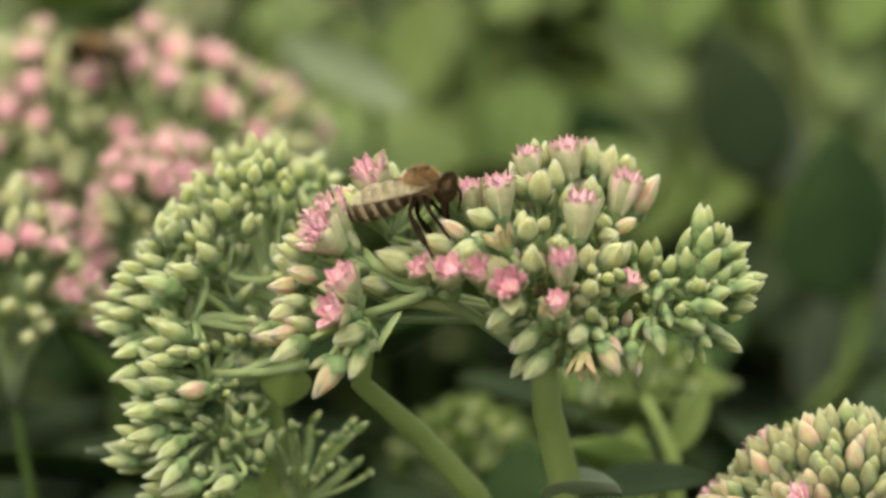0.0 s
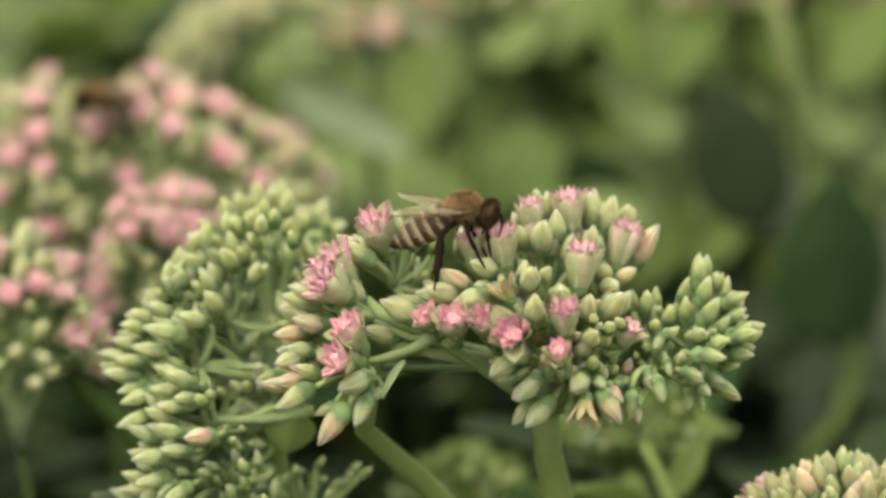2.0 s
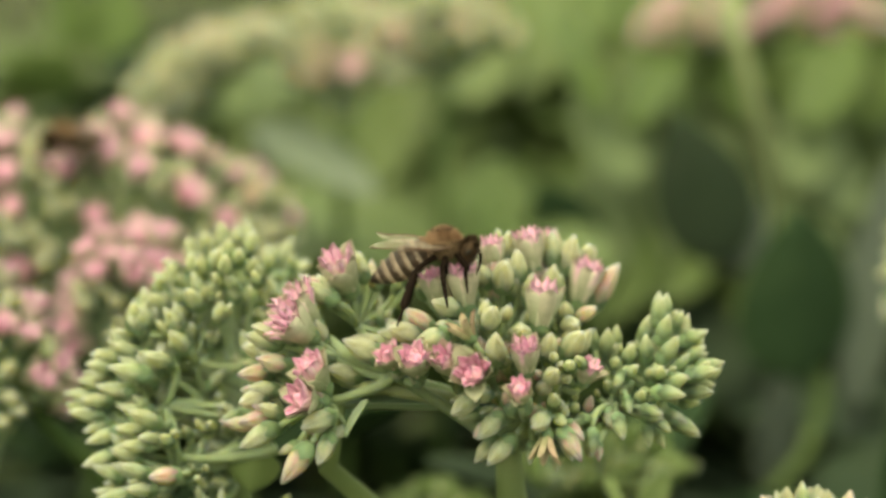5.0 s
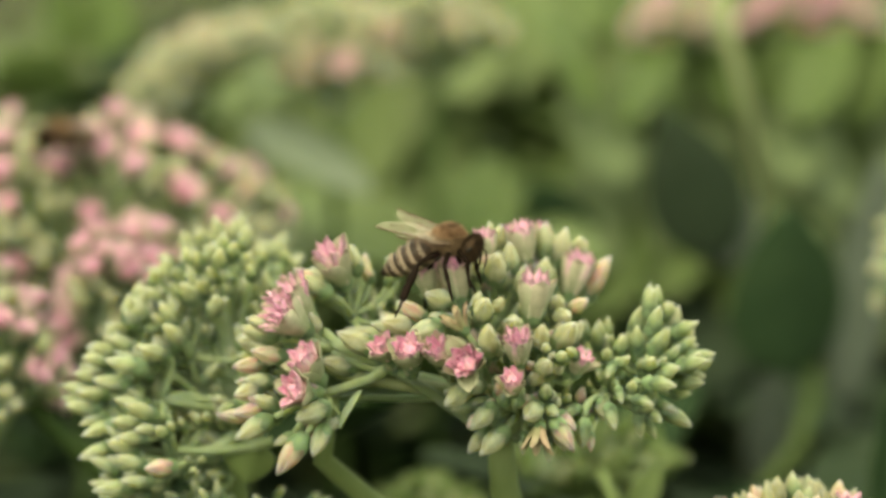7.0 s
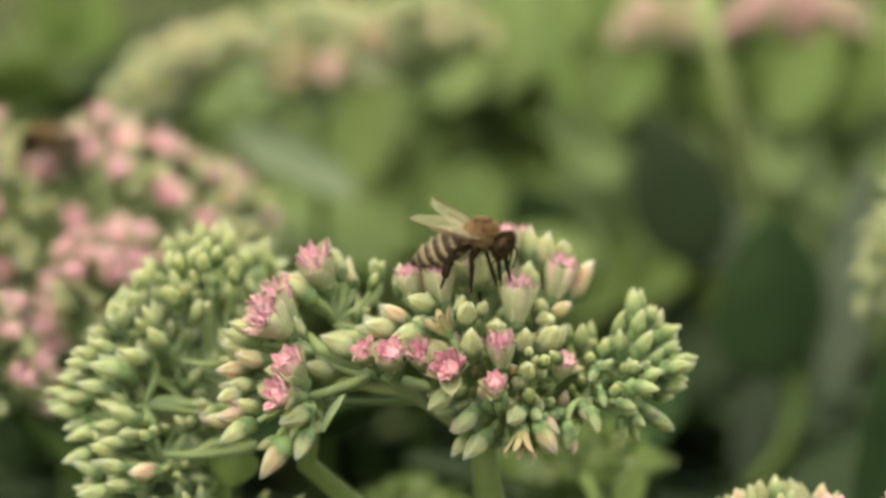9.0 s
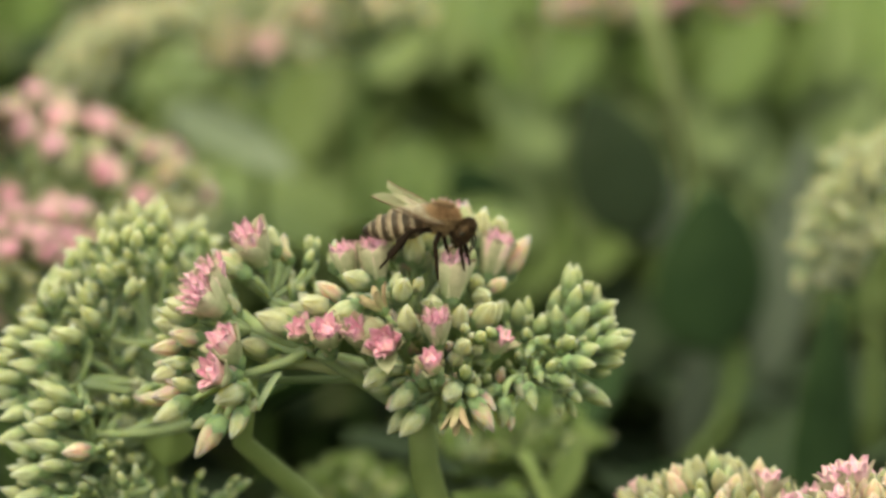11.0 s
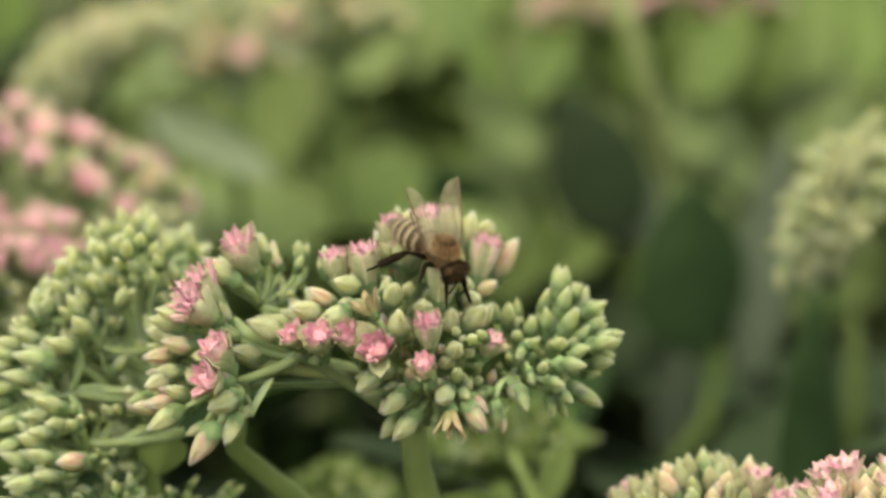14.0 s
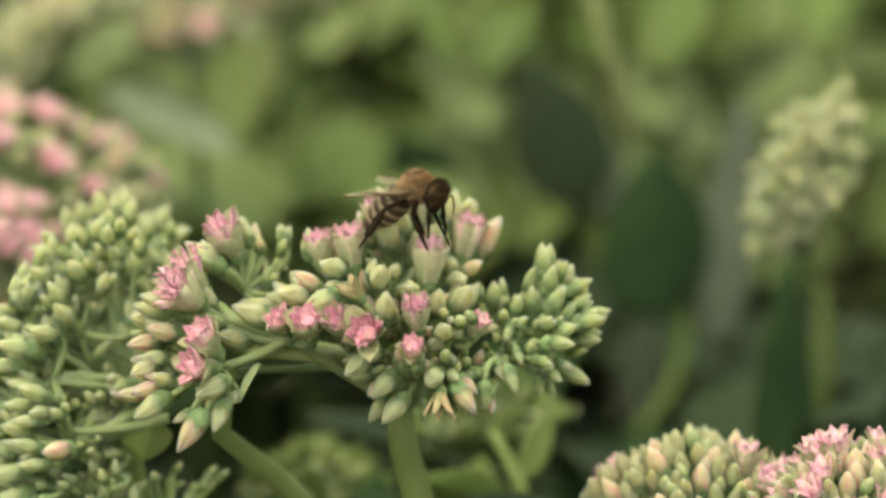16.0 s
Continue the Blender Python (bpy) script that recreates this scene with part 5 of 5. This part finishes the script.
    ab = part("abdomen", bm, BANDS, bee, "banded brown and pale abdomen", pose(-0.0017, 0, -0.0002))
    rn = random.Random(12)
    spots = []
    for k in range(1, 5):
        for i in range(60 + 45 * k):
            s = k / 6 + abs(rn.gauss(0.0, 0.028))
            a = rn.uniform(-0.5, math.pi + 0.5)
            r = abdomen_r(s)
            nn = Vector((0, math.cos(a), math.sin(a)))
            spots.append((Vector((-0.0087 * s, r * nn.y * 0.98, r * 0.92 * nn.z * 0.98 - 0.0002 * math.sin(math.pi * s))), nn))
    felt = hairs(spots, 0.00042, 0.00004, 13, (-1.6, 0, 0))
    felt.materials.append(FUR_PALE)
    part("fur", felt, None, ab, "pale felt bands")
    spots = []
    for i in range(180):
        s, a = rn.uniform(0.0, 0.06), rn.uniform(0, 2 * math.pi)
        r, nn = abdomen_r(s), Vector((0, math.cos(a), math.sin(a)))
        spots.append((Vector((-0.0087 * s, r * nn.y, r * 0.92 * nn.z)), nn))
    felt = hairs(spots, 0.0004, 0.00004, 14, (-0.8, 0, 0))
    felt.materials.append(FUR)
    part("fur", felt, None, ab, "tawny fur at the waist")
    limbs = {}
    for sgn in (-1, 1):
        for leg, segs in (("hind", HIND_LEG), ("middle", MIDDLE_LEG), ("front", FRONT_LEG)):
            h = HIPS[leg]
            ob = part(leg + "_leg", leg_bm(segs), SHELL, bee, "dark hind leg with a flattened shin" if leg == "hind" else "")
            ob.matrix_basis = reach((h[0], sgn * -h[1], h[2]), {"hind": (-5, sgn * 3.5, -8), "middle": (0.5, sgn * 4, -7), "front": (3.5, sgn * 2.5, -6)}[leg], knee_of(leg, sgn))
            bristles = []
            rr = random.Random(len(segs) + sgn)
            for i in range(110):
                q = rr.uniform(1, len(segs) - 3)
                k, f = int(q), q % 1
                x, z, rad = (segs[k][j] + (segs[k + 1][j] - segs[k][j]) * f for j in range(3))
                a = rr.uniform(0, 6.28)
                nn = Vector((math.cos(a), math.sin(a), 0))
                bristles.append((Vector((x + rad * nn.x * 0.8, rad * nn.y * 0.5, z)) / 1000, nn))
            me = hairs(bristles, 0.00035, 0.00003, 3, (0, 0, -0.8))
            me.materials.append(SHELL)
            part("fur", me, None, ob)
            limbs[leg, sgn] = ob
        for name, ln, wd, lobe, lag in (("forewing", 0.0098, 0.0028, 0.72, 0), ("hindwing", 0.0062, 0.0019, 0.6, 1)):
            limbs[name, sgn] = wing_parts(bee, name, ln, wd, lobe, sgn, wing_pose(sgn, lag, 12, 12))
    limbs["abdomen", 0] = ab
    return bee, limbs


def wing_pose(sgn, lag, lift, splay, roll=32):
    """A wing's pose in the bee's space; lag is 1 for the hind wing."""
    return pose(0.0009 - 0.0009 * lag, sgn * 0.0019, -0.0003 - 0.0002 * lag, -sgn * roll if sgn < 0 else roll * 0.5, lift - 1 * lag, -sgn * (splay + 2 * lag))


BEE_PATH = [
    (0, -4.64, -0.50, 11.24, 0, -11.1, -2.9),
    (0.5, -4.85, -0.50, 13.02, 0, -27.3, -3.4),
    (1, -0.46, -0.50, 14.46, 0, -15.1, -3.0),
    (1.5, 0.24, -0.50, 14.65, 0, -12.1, -3.0),
    (2, -0.01, -0.50, 14.43, 0, -9.3, -3.0),
    (2.5, 0.29, -0.50, 14.89, 0, -3.1, -2.9),
    (3, 0.92, -0.50, 14.79, 0, -5.2, -2.9),
    (3.5, 1.96, -0.50, 15.18, 0, -6.9, -1.0),
    (4, 2.05, -0.50, 14.94, 0, -9.3, -3.0),
    (4.5, 2.02, -0.50, 15.03, 0, -7.8, -2.9),
    (7, 3.79, -1.50, 14.70, 0, -5.1, -20.6),
    (7.5, 3.15, -1.50, 15.09, 0, -2.5, -20.5),
    (8, 3.91, -0.50, 15.58, 0, -10.8, -3.0),
    (8.5, 6.62, -0.50, 15.59, 0, -13.0, -3.0),
    (9, 9.83, -1.50, 15.89, 0, 1.2, -20.5),
    (9.5, 12.09, -1.50, 15.78, 0, 2.5, -11.5),
    (12, 13.25, -1.50, 14.53, 0, 13.7, -14.7),
    (12.5, 13.57, -1.50, 14.95, 0, 15.6, -11.8),
    (13, 14.01, -1.50, 14.82, 0, 15.7, -16.6),
    (13.5, 15.28, -2.50, 12.86, 0, 25.9, -38.5),
    (14, 14.23, -3.50, 11.53, 4, 26.2, -49.3),
    (14.5, 14.84, -3.50, 11.86, 6, 32.3, -58.5),
    (15, 14.16, -3.50, 11.47, 8, 31.3, -50.6),
    (15.5, 14.64, -2.50, 13.65, 0, 9.9, -17.7),
    (16, 13.03, -2.50, 17.16, 0, -9.6, -40.0),
]
ABDOMEN_DROOP = [
    (0, 16),
    (0.5, 29),
    (1, 23),
    (1.5, 29),
    (2, 22),
    (2.5, 27),
    (3, 20),
    (3.5, 31),
    (4, 25),
    (4.5, 25),
    (7, 26),
    (7.5, 25),
    (8, 15),
    (8.5, 22),
    (9, 29),
    (9.5, 20),
    (12, 21),
    (12.5, 30),
    (13, 24),
    (13.5, 24),
    (14, 10),
    (14.5, 8),
    (15, 8),
    (15.5, 21),
    (16, 28),
]
HIND_FOOT = [
    (0, 0.6, -9.2, -7.9),
    (0.5, -1.9, -9.1, -8.1),
    (1, -5.7, -6.9, -8.7),
    (1.5, -5.5, -7.3, -8.5),
    (2, -4.4, -8.2, -8.2),
    (2.5, -4.1, -7.0, -9.5),
    (3, -5.0, -6.9, -9.1),
    (3.5, -6.5, -5.2, -9.3),
    (4, -6.5, -6.4, -8.6),
    (4.5, -6.3, -6.5, -8.6),
    (7, -4.8, -8.1, -8.2),
    (7.5, -4.0, -7.7, -9.0),
    (8, -5.3, -8.5, -7.4),
    (8.5, -3.6, -10.4, -5.3),
    (9, -1.3, -10.8, -5.2),
    (9.5, -5.5, -9.4, -5.8),
    (12, -4.6, -10.1, -5.3),
    (12.5, -5.2, -9.4, -6.1),
    (13, -5.1, -9.4, -6.1),
    (13.5, -2.7, -11.1, -4.0),
    (14, -0.7, -11.5, -0.7),
    (14.5, 0.9, -11.1, 1.2),
    (15, 0.4, -10.5, 3.0),
    (15.5, -6.1, -9.8, -4.0),
    (16, -2.3, -10.4, -5.8),
]
MIDDLE_FOOT = [
    (0, 2.3, -4.0, -6.0),
    (0.5, -1.0, -4.1, -6.3),
    (1, -3.9, -4.3, -6.7),
    (1.5, 1.3, -4.0, -7.2),
    (2, 1.7, -4.0, -6.9),
    (2.5, 2.0, -4.1, -7.1),
    (3, 1.3, -4.1, -6.8),
    (3.5, -0.0, -4.1, -7.1),
    (4, -0.5, -4.1, -7.4),
    (4.5, -0.2, -4.1, -7.4),
    (7, 1.3, -3.8, -6.2),
    (7.5, 1.9, -3.7, -5.9),
    (8, -1.8, -4.2, -7.6),
    (8.5, -1.8, -4.2, -6.2),
    (9, 0.6, -4.3, -5.4),
    (9.5, 0.4, -4.3, -6.4),
    (12, 1.8, -4.1, -6.0),
    (12.5, 1.9, -4.2, -6.7),
    (13, 2.7, -4.0, -6.7),
    (13.5, 2.4, -4.6, -2.8),
    (14, 2.5, -4.6, -1.0),
    (14.5, 2.4, -5.4, -0.2),
    (15, 2.1, -5.2, -0.3),
    (15.5, -0.4, -4.8, -4.3),
    (16, 2.0, -2.4, -8.6),
]
FRONT_FOOT = [
    (0, 1.9, -2.1, -5.0),
    (0.5, 0.4, -2.0, -5.4),
    (1, 1.5, -2.0, -5.4),
    (1.5, 1.7, -2.0, -6.0),
    (2, 2.4, -2.0, -5.8),
    (2.5, 2.6, -2.0, -6.2),
    (3, 2.5, -2.0, -5.7),
    (3.5, 2.1, -1.9, -6.2),
    (4, 2.4, -2.0, -6.1),
    (4.5, 2.4, -2.0, -6.1),
    (7, 3.0, -1.0, -6.0),
    (7.5, 3.9, -0.8, -6.6),
    (8, 2.3, -2.0, -5.4),
    (8.5, 1.8, -2.0, -5.6),
    (9, 3.7, -1.0, -6.6),
    (9.5, 3.6, -1.6, -5.8),
    (12, 4.5, -1.3, -6.0),
    (12.5, 4.1, -1.7, -6.4),
    (13, 4.8, -1.3, -6.3),
    (13.5, 5.4, -0.8, -5.4),
    (14, 5.0, -1.0, -4.7),
    (14.5, 5.7, -1.4, -4.9),
    (15, 5.6, -1.3, -4.7),
    (15.5, 4.2, -1.3, -5.9),
    (16, 1.8, -1.8, -6.0),
]
WING_LIFT = [
    (0, -3, 3, 8, 45),
    (0.5, 5.5, 27.5, 8, 33),
    (1, 3.5, 19.5, 8, 29),
    (1.5, 4.5, 20.5, 8, 23),
    (2, 6.5, 18.5, 8, 17),
    (2.5, -0.5, 9.5, 8, 17),
    (3, 5, 14, 8, 17),
    (3.5, 4.5, 15.5, 8, 21),
    (4, 9.5, 15.5, 8, 19),
    (4.5, 5.5, 10.5, 8, 17),
    (7, 16, 25, 8, 25),
    (7.5, 14, 25, 8, 28),
    (8, 8, 14, 8, 23),
    (8.5, 11, 19, 8, 19),
    (9, 12, 25, 8, 25),
    (9.5, 11, 22, 8, 25),
    (12, 14, 20, 8, 23),
    (12.5, 14, 20, 8, 23),
    (13, 14, 20, 8, 23),
    (13.5, 18, 22, 18, 14),
    (14, 49, 53, 20, 8),
    (14.5, 50, 53, 20, 8),
    (15, 32, 34, 20, 12),
    (15.5, 29, 39, 24, 24),
    (16, 3, 13, 10, 12),
]
bee, limbs = honeybee("brown furry honeybee feeding on the stonecrop flowers")
other, _ = honeybee("dark honeybee on the broad pink flower head")
other.matrix_basis = pose(-61.0 / 1000, 0.093, 0.45 + 0.0187, 0, -8, -125)


def motions():
    walk(bee, [(t, pose(x / 1000, y / 1000, 0.45 + z / 1000, rx, ry, rz)) for t, x, y, z, rx, ry, rz in BEE_PATH])
    walk(limbs["abdomen", 0], [(t, pose(-0.0017, 0, -0.0002, 0, -a, 0)) for t, a in ABDOMEN_DROOP])
    for sgn in (-1, 1):
        for leg, rows in (("hind", HIND_FOOT), ("middle", MIDDLE_FOOT), ("front", FRONT_FOOT)):
            h = HIPS[leg]
            rows = [(t, x, max(y, -3.2), min(z, -5.0)) for t, x, y, z in rows] if sgn > 0 else rows
            walk(limbs[leg, sgn], [(t, reach((h[0], sgn * -h[1], h[2]), (x, -sgn * y if y < -1.5 else sgn * 2.0, z), knee_of(leg, sgn))) for t, x, y, z in rows])
        for lag, name in enumerate(("forewing", "hindwing")):
            walk(limbs[name, sgn], [(t, wing_pose(sgn, lag, near if sgn < 0 else off, splay, roll)) for t, near, off, splay, roll in WING_LIFT])


motions()
